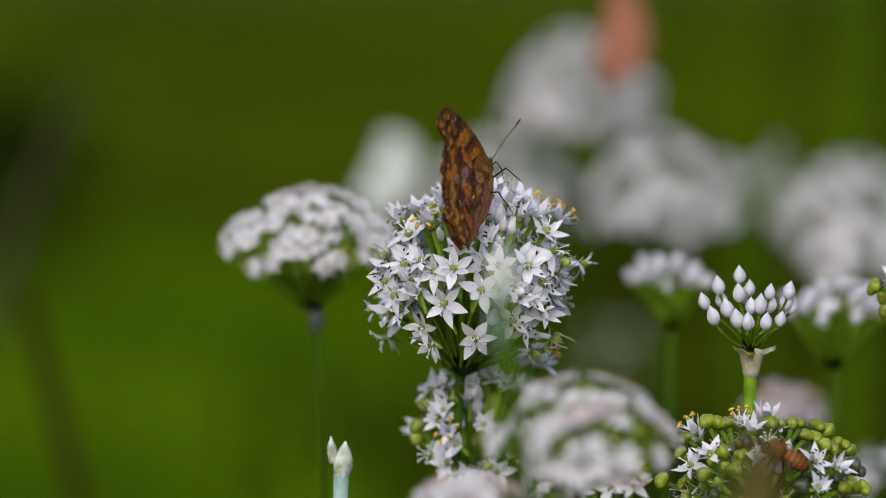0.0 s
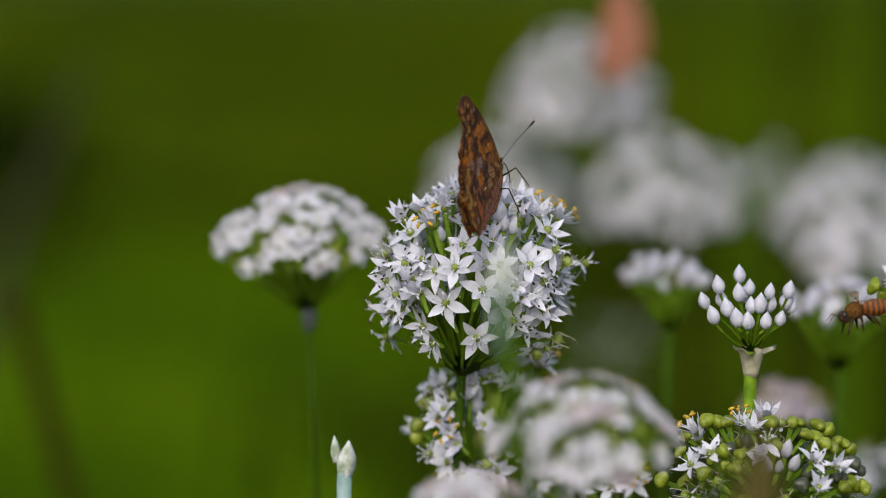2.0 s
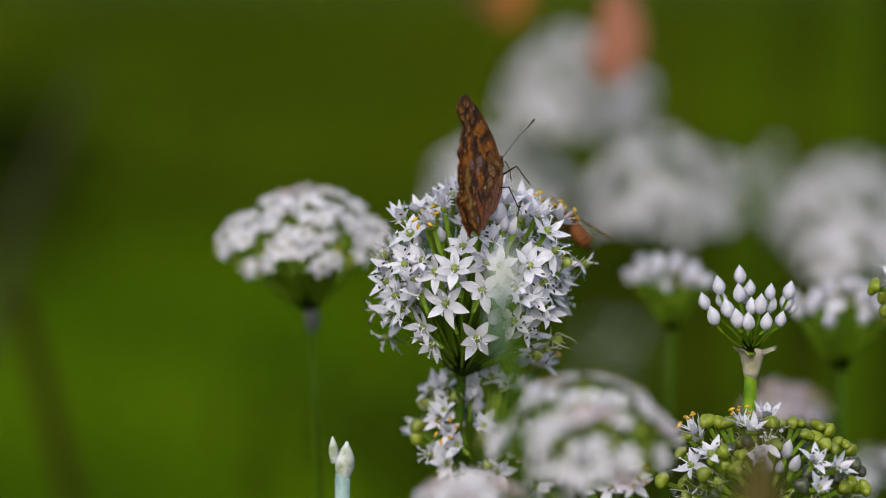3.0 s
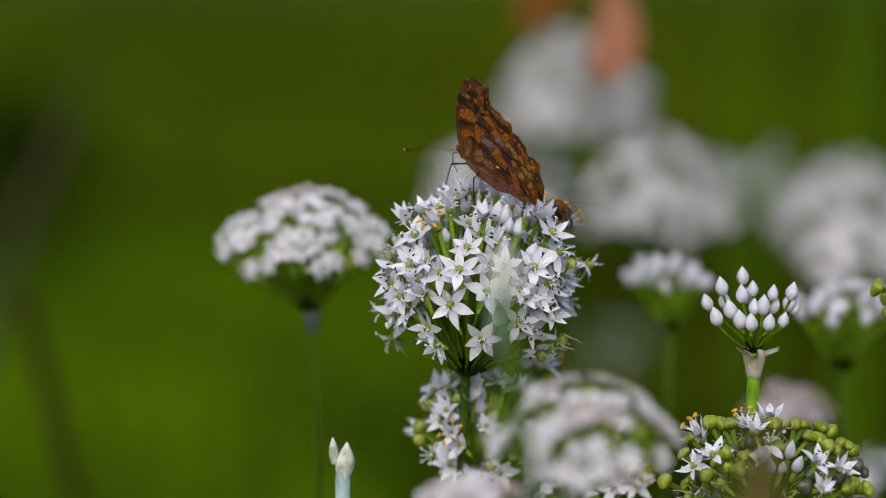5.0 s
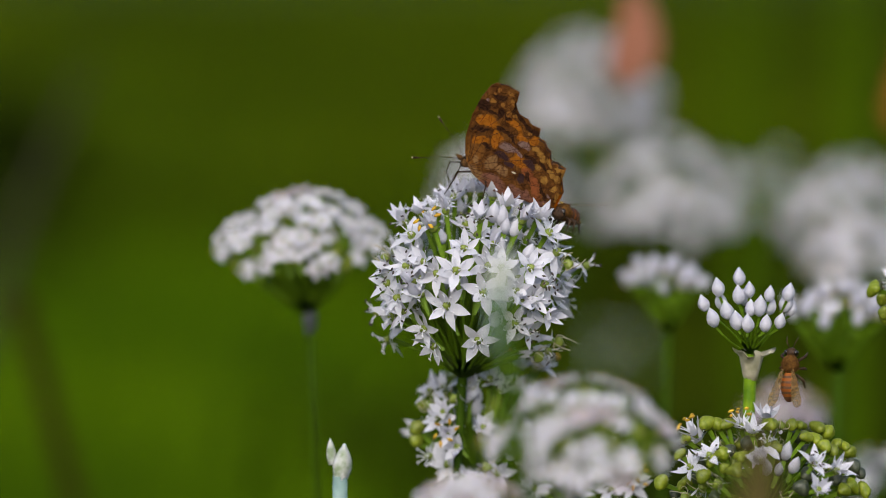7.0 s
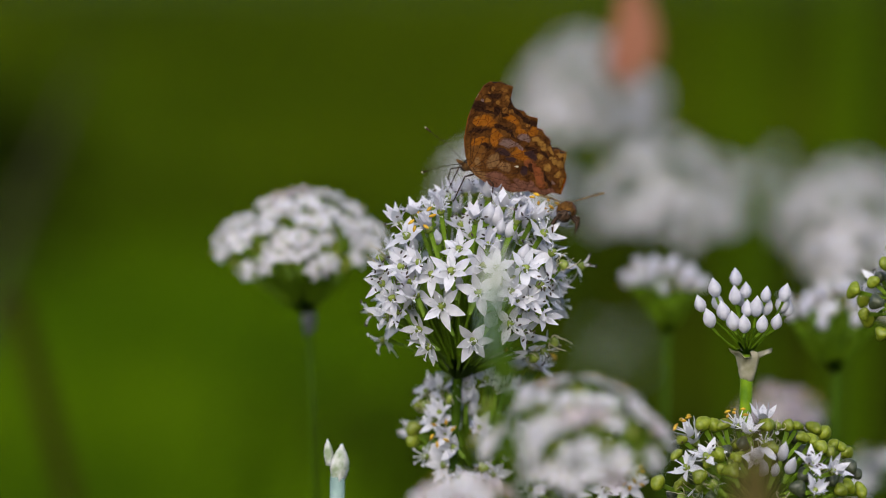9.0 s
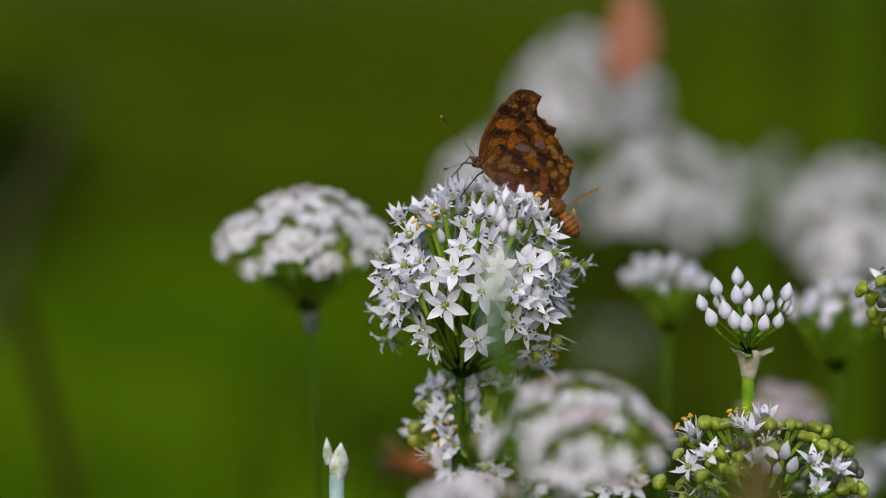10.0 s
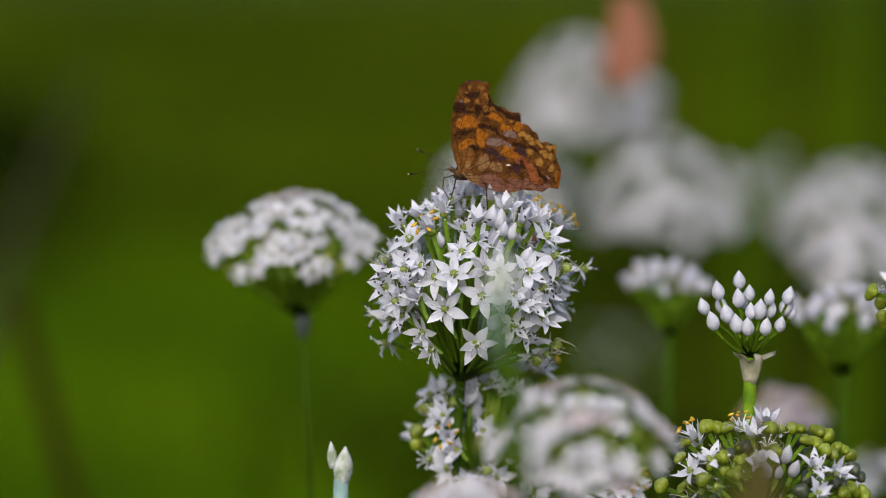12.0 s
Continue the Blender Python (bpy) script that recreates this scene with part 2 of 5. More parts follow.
def add_blossom(rng, root, hub, p, facing, kind, fine, faded=False, bloom=1.0, spin=None, deep=False, slim=1.0):
    """One stalked blossom, bud or capsule of a head: p and hub in the plant's space."""
    where = Matrix.Translation(p) @ turned(facing, rng.uniform(0, 6.28) if spin is None else spin)
    mat = OLD_TEPAL if faded else TEPAL
    if kind in "bs":
        flower = part("bud", BUD_MESH if kind == "b" else SLIM_BUD_MESH, root, where @ Matrix.Scale(rng.uniform(0.72, 0.98), 4))
    elif kind in "gk":
        flower = part("capsule", rng.choice(CAPSULE_MESHES) if kind == "g" else DARK_CAPSULE_MESH, root, where @ Matrix.Scale(rng.uniform(0.55, 0.8) * (1.0 if fine else 0.6), 4))
    elif kind == "w" and fine:
        flower = part("withered_blossom", WITHERED_OVARY_MESH, root, where @ Matrix.Scale(bloom, 4))
        for k in range(6):
            part("stamen", rng.choice(CURLED_STAMENS), flower, Matrix.Rotation(k * math.pi / 3 + rng.uniform(-0.4, 0.4), 4, "Z"))
        for k in range(2):
            turn = Matrix.Rotation(rng.uniform(0, 6.28), 4, "Z") @ Matrix.Rotation(radians(rng.uniform(30, 70)), 4, "Y")
            part("tepal", rng.choice(TEPAL_MESHES[mat.name]), flower, turn @ Matrix.Rotation(rng.uniform(-0.9, 0.9), 4, "X") @ Matrix.Diagonal((0.8, 0.5, 1, 1)))
    elif fine:
        flower = part("blossom", OVARY_MESH, root, where @ Matrix.Scale(bloom, 4))
        lift, spread = LIFTS[kind]
        for k in range(6):
            turn = Matrix.Rotation(k * math.pi / 3 + rng.uniform(-0.1, 0.1), 4, "Z")
            turn = turn @ Matrix.Rotation(-radians(lift + 7 * (k % 2) + rng.uniform(-spread, spread)), 4, "Y") @ Matrix.Translation((0.0006, 0, 0.0003))
            part("tepal", rng.choice(TEPAL_MESHES[mat.name]), flower, turn @ Matrix.Rotation(rng.uniform(-0.32, 0.32), 4, "X") @ Matrix.Scale(rng.uniform(0.88, 1.06), 4))
        stamens = STAMENS[0] if kind in "aq" else rng.choice(STAMENS[1:])
        for k in range(6):
            part("stamen", rng.choice(stamens), flower, Matrix.Translation((0, 0, 0.0006)) @ Matrix.Rotation(k * math.pi / 3 + rng.uniform(-0.3, 0.3), 4, "Z"))
    else:
        flower = part("blossom", SIMPLE[mat.name, kind], root, where @ Matrix.Scale(bloom, 4))
    way = Vector(p) - Vector(hub)
    stalk = Matrix.Translation(hub) @ turned(way, rng.uniform(0, 6.28)) @ Matrix.Diagonal((slim, slim, way.length, 1))
    part("pedicel", DARKENED_PEDICEL_MESH if deep else PEDICEL_MESH, flower, flower.matrix_basis.inverted() @ stalk)


def plant(hub, lean, thick=0.00095, stem_mat=None, label="", name="garlic_chive_flower"):
    """The root of a flowering stem at the ground, and its stem up to the hub. Returns the root and the hub in its space."""
    root = tagged(new(name), label, "flower", "garlic chive flowers")
    base = Vector((hub[0] - lean[0], hub[1] - lean[1], 0))
    root.matrix_basis = Matrix.Translation(base)
    top = Vector(hub) - base
    points = [Vector((lean[0] * s * s, lean[1] * s * s, top.z * s)) for s in (0, 0.2, 0.4, 0.6, 0.8, 0.93, 1)]
    part("stem", mesh_of("stem", *tube(points, [thick * f for f in (1.5, 1.4, 1.25, 1.1, 1.0, 1.0, 1.25)], 10), [stem_mat or STEM]), root)
    return root, top


def dome_head(hub, lean, n, reach, spread, kinds, seed, label, fine=False, faded=False, thick=0.00095, bloom=0.86):
    """A head whose stalks fan out over a dome: reach (mm, from and to), spread in degrees from the upright."""
    rng = random.Random(seed)
    root, top = plant(hub, lean, thick, label=label)
    low = math.cos(radians(spread))
    for k in range(n):
        up = 1 - (1 - low) * (k + 0.5) / n
        a = k * 2.39996 + rng.uniform(-0.25, 0.25)
        flat = math.sqrt(max(0, 1 - up * up))
        way = Vector((flat * math.cos(a), flat * math.sin(a), up))
        p = top + way * rng.uniform(*reach) * MM
        facing = (way + Vector((rng.uniform(-0.25, 0.25), rng.uniform(-0.25, 0.25), 0.25))).normalized()
        add_blossom(rng, root, top, p, facing, rng.choice(kinds), fine, faded, bloom, deep=not fine)
    return root


def placed_head(hub, lean, heart, size, lists, fill, kinds, seed, label, thick=0.00095, fine=True, lowest=-0.35, bloom=1.0, inner=0, inner_kinds="bbhohd", deep=None, faded=0.0):
    """A head with its outer blossoms at known places (mm beside and above the hub, kind, turn) on the near half of an
    egg-shaped crown with its heart above the hub; the far half is filled."""
    rng = random.Random(seed)
    root, top = plant(hub, lean, thick, label=label)
    heart, taken = Vector(heart), []

    def put(q, kind, spin=None):
        out = Vector(((q.x - heart.x) / size[0], (q.y - heart.y) / size[1], (q.z - heart.z) / size[2])).normalized()
        facing = (out + Vector((0, 0, 0.2)) + Vector((rng.uniform(-0.12, 0.12), 0, rng.uniform(-0.1, 0.1)))).normalized()
        if kind in "bsgk":
            facing = (q.normalized() + Vector((0, 0, 0.25))).normalized()
        add_blossom(rng, root, top, top + q * MM, facing, kind, fine, rng.random() < faded, bloom=bloom * rng.uniform(0.88, 1.03), spin=spin, deep=not fine if deep is None else deep)
        taken.append(q)

    for x, z, kind, *spin in [spot for spots in lists for spot in spots]:
        inside = 1 - ((x - heart.x) / size[0]) ** 2 - ((z - heart.z) / size[2]) ** 2
        y = heart.y - size[1] * (0.68 if kind in "bs" else 0.84 if kind in "gk" else 1.05) * math.sqrt(max(0.0, inside)) * rng.uniform(0.86, 1.04)
        put(Vector((x * (1 + y * MM), y, z - 0.098 * y + 0.6)), kind, radians(spin[0]) if spin else None)
    for k in range(fill):
        up = 1 - (1 - lowest) * (k + 0.5) / fill
        flat, a = math.sqrt(1 - up * up), k * 2.39996
        q = heart + Vector((flat * math.cos(a) * size[0], flat * math.sin(a) * size[1], up * size[2])) * rng.uniform(0.76, 0.9)
        if min([(q - o).length for o in taken] + [99]) > 4.8 and q.y > heart.y:
            put(q, rng.choice(kinds))
    for k in range(inner):
        up = 1 - 1.3 * (k + 0.5) / inner
        flat, a = math.sqrt(1 - up * up), k * 2.39996 + 1.0
        q = heart + Vector((flat * math.cos(a) * size[0], flat * math.sin(a) * size[1], up * size[2])) * rng.uniform(0.70, 0.90)
        if min([(q - o).length for o in taken] + [99]) > 3.6:
            put(q, rng.choice(inner_kinds))
    return root


# ---- ground and far green ----
def ground_sheet():
    n, size = 40, 600.0
    verts, faces = [], []
    for i in range(n + 1):
        for j in range(n + 1):
            x, y = [math.copysign(abs(v) ** 3, v) * size for v in (2 * i / n - 1, 2 * j / n - 1)]
            near = min(1.0, math.hypot(x, y) / 6)
            verts.append((x, y, -0.02 + 0.03 * near * noise.noise((x * 0.4, y * 0.4, 0))))
    for i in range(n):
        for j in range(n):
            a = i * (n + 1) + j
            faces.append((a, a + n + 1, a + n + 2, a + 1))
    tagged(new("ground", mesh_of("ground", verts, faces, [GROUND])), "mossy green meadow ground", "ground", kind="structure")


def blade_field(name, count, box, height, width, mat, seed, label, category, fade=1.5, loose=False, clear=False):
    """Many bent blades of grass in one mesh."""
    rng = random.Random(seed)
    verts, faces = [], []
    for _ in range(count):
        y = box[2] + (box[3] - box[2]) * rng.random() ** fade
        x = rng.uniform(box[0], box[1]) * (1.0 if clear else 0.5 + y / 4)
        if loose:
            y = box[2] + (box[3] - box[2]) * rng.betavariate(1.3, 4.0)
            x = rng.gauss((box[0] + box[1]) / 2, (box[1] - box[0]) / 3) * (0.5 + y / 4)
        if clear and y > 0.9 and abs(x) < 0.9:
            continue
        h, w, a = rng.uniform(*height), rng.uniform(*width), rng.uniform(0, 6.28)
        if loose:
            h = height[0] + (height[1] - height[0]) * rng.random() ** 1.4
        lean = rng.uniform(0.1, 0.6) * h
        n = len(verts)
        c, s = math.cos(a), math.sin(a)
        for f, ww in ((0, 1.0), (0.5, 0.9), (0.85, 0.5)):
            for side in (-1, 1):
                verts.append((x + c * lean * f * f - s * w * ww * side / 2, y + s * lean * f * f + c * w * ww * side / 2, h * (f - 0.15 * f * f) - 0.02))
        verts.append((x + c * lean, y + s * lean, h * 0.82))
        faces += [(n, n + 1, n + 3, n + 2), (n + 2, n + 3, n + 5, n + 4), (n + 4, n + 5, n + 6)]
    return tagged(new(name, mesh_of(name, verts, faces, [mat], smooth=False)), label, category, kind="stuff")


def leafy_bush(at, size, leaves, mat, seed, label):
    """A low bush: stems and many small pointed leaves in clumps."""
    rng = random.Random(seed)
    root = tagged(new("bush"), label, "bush")
    root.matrix_basis = Matrix.Translation(at)
    clumps = []
    pieces = []
    for k in range(14):
        a, e = rng.uniform(0, 6.28), rng.uniform(0.2, 1.4)
        tip = Vector((math.cos(a) * math.cos(e) * size[0], math.sin(a) * math.cos(e) * size[1], math.sin(e) * size[2])) * rng.uniform(0.6, 1.0)
        clumps.append(tip)
        pieces.append((*tube([(0, 0, -0.02), tip * 0.5 + Vector((0, 0, 0.03)), tip], [0.008, 0.005, 0.002], 6), 0))
    vs, fs, _ = joined(pieces)
    part("branches", mesh_of("branches", vs, fs, [BUSH]), root)
    verts, faces = [], []
    for _ in range(leaves):
        c = rng.choice(clumps)
        p = c + Vector([rng.gauss(0, 0.22) * s for s in size])
        p.z = max(p.z, 0.0)
        m = turned(Vector((rng.gauss(0, 1), rng.gauss(0, 1), 0.8)), rng.uniform(0, 6.28))
        length, wide = rng.uniform(0.03, 0.06), rng.uniform(0.012, 0.022)
        n = len(verts)
        for x, y, z in ((0, 0, 0), (0.4, 0.5, 0.05), (1, 0, -0.1), (0.4, -0.5, 0.05)):
            verts.append(p + m.to_3x3() @ Vector((x * length, y * wide, z * length)))
        faces += [(n, n + 1, n + 2), (n, n + 2, n + 3)]
    tagged(part("leaves", mesh_of("leaves", verts, faces, [mat], smooth=False), root), kind="stuff")
    return root


ground_sheet()
blade_field("meadow_grass", 50000, (-0.45, 0.45, 3.6, 16.0), (0.10, 0.26), (0.008, 0.016), GRASS, 3, "dense green meadow grass behind the flowers", "grass")
# Same grass in the darkened green, for the shade behind the stems.
blade_field("shaded_grass", 16000, (-0.02, 0.5, 1.2, 4.0), (0.08, 0.20), (0.006, 0.014), SHADE_GREEN, 4, "grass coloured darker for shade behind the flower stems", "grass")
blade_field("surrounding_grass", 90000, (-6.0, 6.0, -5.0, 7.0), (0.08, 0.20), (0.006, 0.014), GRASS, 9, "meadow grass all round the flower patch", "grass", fade=1.0, clear=True)
# Near-black bushes added where the far green has dark patches.
leafy_bush((-0.5058, 3.8786, 0.0000), (0.14, 0.13, 0.23), 2500, BUSH, 1, "low dark green bush added for a dark meadow patch")
leafy_bush((-0.4450, 3.2000, 0.0000), (0.11, 0.13, 0.17), 2200, BUSH, 7, "dark green bush added to widen the dark meadow patch")
leafy_bush((-0.9883, 9.4961, 0.0000), (0.22, 0.3, 0.14), 1500, BUSH, 2, "dark green bush added for a dark smudge far back")
# Added in the darkened green, to deepen the shade behind the stems.
leafy_bush((0.2059, 2.9768, 0.0000), (0.14, 0.15, 0.16), 1500, SHADE_GREEN, 6, "bush added to darken the green behind the flower stems")
# Added for the dark patch low in the middle of the grass.
leafy_bush((-0.0932, 2.1783, 0.0000), (0.10, 0.19, 0.11), 1500, BUSH, 4, "small dark green bush added for a dark patch in the grass")
blade_field("lush_grass", 30000, (-0.58, -0.12, 1.5, 12.0), (0.06, 0.235), (0.008, 0.018), LUSH, 8, "lush bright green grass in the meadow", "grass", loose=True)
leafy_bush((-0.3025, 3.1784, 0.0000), (0.20, 0.2, 0.10), 2500, LUSH, 5, "low lush green plant in the meadow")

# ---- the flower heads ----
# Each list: millimetres beside and above the hub, the kind of blossom and, where it shows, its turn in degrees.
MAIN_CROWN = [(-0.2, 41.6, "h", 20), (4.1, 41.9, "h", 0), (-3.9, 40.3, "h", 10), (-5.7, 38.5, "o", 40), (-9.4, 37.2, "h", 30), (-11.5, 32.0, "o", 170), (-12.8, 35.1, "c", 0), (-6.4, 33.6, "q", 15), (10.4, 38.6, "h", 10), (6.9, 40.8, "h", 40), (1.9, 41.9, "h", 15), (19.6, 32.7, "o", 5), (22.5, 35.3, "a", 30), (13.9, 39.3, "h", 0), (17.2, 35.6, "h", 20), (-1.8, 40.6, "o", 0), (7.6, 42.2, "h", 20), (17.6, 37.2, "a", 0)]
MAIN_MIDDLE = [(0.4, 29.1, "o", 30), (-1.5, 24.1, "o", 28), (15.4, 24.7, "o", 8), (21.4, 28.3, "d", 10), (23.8, 25.4, "w", 0), (28.1, 25.4, "d", 20), (16.3, 18.1, "o", 50), (8.7, 24.8, "o", 20), (4.8, 19.4, "o", 40), (-12.7, 25.1, "o", 20), (-17.2, 26.8, "w", 0), (-16.0, 24.3, "c", 0), (-8.6, 26.1, "h", 10), (-11.2, 21.8, "c", 0), (-5.7, 23.5, "o", 35), (-16.9, 21.4, "o", 170), (-14.7, 18.2, "o", 175), (-9.0, 22.4, "h", 0), (12.0, 19.8, "h", 20), (18.6, 21.1, "d", 0)]
MAIN_SKIRT = [(3.5, 8.8, "o", 8), (-8.6, 11.3, "o", 0), (-6.3, 7.5, "o", 24), (-15.7, 14.2, "o", 40), (-19.1, 14.9, "d", 10), (-16.9, 8.7, "d", 30), (14.8, 10.8, "o", 26), (21.5, 8.4, "w", 0), (16.9, 5.2, "w", 30), (-12.8, 15.0, "h", 0), (19.2, 14.5, "h", 0), (12.0, 12.5, "o", 10), (19.5, 6.3, "d", 0)]
MAIN_BUDS = [(4.1, 35.6, "c", 0), (13.6, 35.3, "c", 0), (6.9, 35.6, "b"), (9.6, 33.0, "b"), (11.7, 32.2, "b"), (-4.0, 20.2, "s"), (-2.1, 17.8, "b"), (-3.4, 15.5, "b"), (-2.4, 12.9, "b"), (3.1, 17.4, "b"), (0.3, 20.2, "s"), (-9.4, 18.8, "c", 0), (7.1, 30.3, "c", 0), (-3.8, 37.6, "c", 0), (13.3, 17.5, "c", 0), (7.1, 11.8, "b"), (8.7, 34.9, "b"), (-5.1, 21.1, "b")]
main_head = placed_head((0.0045, 0.0094, 0.4292), (0.012, 0.004), (4, 0, 21), (24.5, 24, 20.5), (MAIN_CROWN, MAIN_MIDDLE, MAIN_SKIRT, MAIN_BUDS),
    70, "ooohhb", 11, "white star-shaped garlic chive head on a green stem", inner=70, inner_kinds="oohohb", bloom=0.92)
SEED_STARS = [(-17.2, 9.8, "o", 10), (-14.5, 15.0, "h", 0), (-13.1, 12.4, "o", 20), (-3.4, 17.2, "h", 10), (-5.2, 18.4, "a", 0), (-2.1, 11.1, "h", 0), (9.9, 10.5, "h", 20), (14.9, 9.0, "h", 0), (10.6, 5.1, "h", 0), (0.4, 20.2, "h", 0), (-15.6, 16.8, "a", 0), (-11.6, 6.4, "w", 0), (3.4, 18.5, "w", 0), (-0.4, 15.2, "d", 0)]
SEED_CAPSULES = [(-12.7, 18.4, "g"), (-10.1, 18.1, "g"), (-8.2, 18.6, "g"), (-12.3, 11.1, "g"), (-9.8, 12.0, "g"), (-9.6, 9.2, "g"), (-7.5, 9.0, "g"), (7.9, 18.5, "g"), (5.9, 18.1, "g"), (8.6, 16.1, "g"), (10.8, 15.5, "g"), (11.8, 17.6, "g"), (13.5, 16.3, "g"), (15.7, 13.9, "g"), (14.4, 12.9, "g"), (17.8, 13.7, "g"), (18.3, 12.1, "g"), (-17.2, 15.5, "g"), (-18.6, 12.1, "g"), (-22.2, 5.6, "g"), (16.3, 4.5, "g"), (18.4, 5.3, "g"), (21.5, 4.0, "g"), (1.0, 18.1, "g"), (18.9, 9.5, "k"), (20.7, 7.9, "k"), (-0.4, 8.5, "s"), (2.1, 8.5, "s"), (5.2, 9.0, "s"), (3.7, 12.0, "s"), (1.5, 13.9, "g"), (-14.0, 7.4, "g"), (12.5, 13.9, "g"), (-6.2, 12.0, "g")]
seed_head = placed_head((0.0735, -0.0102, 0.4006), (-0.01, 0.0), (0, 0, 3), (22, 21, 15.5), (SEED_STARS, SEED_CAPSULES),
    26, "gggkg", 12, "garlic chive head half in seed with round green capsules", bloom=0.88, inner=80, inner_kinds="wkgwk")
UNDER_HEAD = [(-8.3, 21.3, "h", 0), (-9.7, 14.3, "o", 15), (-7.2, 10.8, "q", 20), (-5.2, 8.3, "h", 0), (-14.1, 11.3, "g"), (-13.0, 17.0, "g"), (-14.2, 8.3, "g"), (-11.7, 5.9, "d", 0), (-4.0, 1.3, "h", 20), (1.3, 3.5, "w", 0), (3.6, 1.9, "o", 0), (-2.0, 21.8, "h", 0), (4.6, 21.0, "h", 30), (-1.0, 15.5, "b"), (-0.4, 18.4, "s"), (3.3, 26.9, "a", 0), (12.4, 25.6, "h", 0), (14.0, 26.5, "a", 0), (2.2, 23.2, "o", 0), (-6.0, 18.8, "w", 0), (-0.7, -1.1, "o", 0), (0.6, 12.4, "h", 0), (-11.4, 17.1, "w", 0)]
UNDER_MORE = [(-11.4, 20.5, "o", 0), (-2.7, 18.4, "h", 0), (-7.4, 4.0, "o", 0), (8.0, 25.6, "h", 0), (-8.5, 15.8, "h", 10)]
under_head = placed_head((0.0088, 0.0251, 0.4028), (0.006, 0.01), (0, 0, 10), (17.5, 17, 17.5), (UNDER_HEAD, UNDER_MORE),
    10, "oohogd", 13, "white garlic chive head with a few green capsules", lowest=0.0, bloom=0.92, inner=8)
LOW_HEAD = [(-20.8, 16.8, "d", 0), (-22.1, 21.2, "h", 0), (-2.5, 12.0, "o", 0), (-1.7, 24.1, "d", 0), (2.4, 12.8, "a", 0), (-3.4, 19.5, "d", 0), (1.9, 15.1, "a", 30), (-20.1, 11.7, "d", 0), (-0.7, 21.1, "g"), (-4.1, 15.8, "g"), (-12.1, 15.8, "g"), (-8.1, 13.1, "g"), (-18.8, 14.4, "g"), (-0.1, 17.1, "g"), (-10.8, 11.7, "d", 0)]
low_head = placed_head((0.0416, 0.0239, 0.3888), (0.004, 0.01), (-5, 0, 10), (18, 12, 12), (LOW_HEAD,),
    6, "ohdgg", 14, "small white garlic chive head low among the others", bloom=0.85)
SIDE_TOP = [(-10.0, 26.6, "o"), (-6.2, 28.0, "o"), (-1.8, 29.3, "o"), (2.9, 29.0, "o"), (6.5, 28.0, "o"), (-3.6, 24.9, "o"), (1.8, 24.9, "h"), (-8.7, 23.5, "o"), (5.8, 24.3, "o"), (-0.2, 26.9, "o"), (-5.6, 25.2, "h"), (10.9, 25.2, "o"), (9.6, 21.5, "o"), (13.6, 21.8, "o"), (16.8, 20.1, "o"), (12.5, 17.5, "o"), (15.8, 16.7, "o"), (13.9, 14.4, "d"), (-0.9, 21.5, "h"), (3.4, 22.1, "o"), (5.2, 19.8, "d"), (11.2, 19.5, "o")]
SIDE_RIM = [(-21.3, 18.4, "o"), (-18.1, 21.5, "o"), (-14.6, 22.4, "o"), (-10.8, 20.9, "o"), (-20.0, 15.3, "o"), (-15.7, 17.0, "o"), (-22.1, 15.3, "d"), (-13.0, 18.9, "h"), (-8.4, 20.1, "h"), (-17.7, 18.4, "o"), (-5.6, 17.8, "o"), (-1.6, 18.4, "o"), (-6.6, 14.7, "o"), (-2.3, 14.7, "o"), (1.2, 17.2, "d"), (-9.0, 16.1, "d"), (-16.0, 10.7, "d"), (-11.4, 12.1, "d"), (3.1, 11.3, "d"), (6.1, 13.0, "d"), (-5.5, 22.4, "g"), (-18.4, 12.4, "g"), (-12.7, 15.3, "g"), (-4.7, 12.4, "g"), (-2.3, 12.1, "g"), (9.8, 12.4, "g"), (9.2, 10.4, "g"), (6.5, 17.2, "g"), (3.4, 15.5, "g"), (1.1, 14.4, "g"), (7.2, 14.4, "g"), (-10.1, 13.5, "g")]
side_head = placed_head((-0.0336, 0.088, 0.436), (-0.01, 0.01), (-1, 0, 12), (24, 20, 18), (SIDE_TOP, SIDE_RIM),
    12, "oohdg", 21, "broad white garlic chive head on a thin stem", fine=False, thick=0.0007, lowest=0.3, bloom=0.62, faded=0.06, deep=False)
part("spathe", mesh_of("spathe", *egg(0.0065, ((0, 0.0008), (0.3, 0.0014), (0.7, 0.0019), (1, 0.0016)), 12, 3, 0.08), [GREY_SPATHE]), side_head, Matrix.Translation((-0.01, 0.01, 0.4305)), "grey papery sheath under the stalks")
FRONT_TOP = [(-11.5, 20.5, "o"), (-8.1, 20.0, "o"), (-4.7, 20.7, "o"), (-1.8, 21.9, "o"), (4.1, 22.1, "o"), (6.8, 21.2, "o"), (9.6, 20.0, "o"), (11.0, 19.3, "o"), (-9.8, 17.0, "o"), (-5.8, 17.9, "h"), (-1.2, 17.6, "h"), (2.8, 18.1, "o"), (7.1, 17.6, "o"), (-11.9, 15.2, "o"), (-6.9, 14.6, "d"), (0.5, 14.8, "o"), (5.1, 15.2, "o"), (-2.4, 14.6, "d"), (0.7, 20.5, "g"), (1.6, 19.6, "g"), (-3.5, 18.4, "d"), (-8.7, 18.7, "h")]
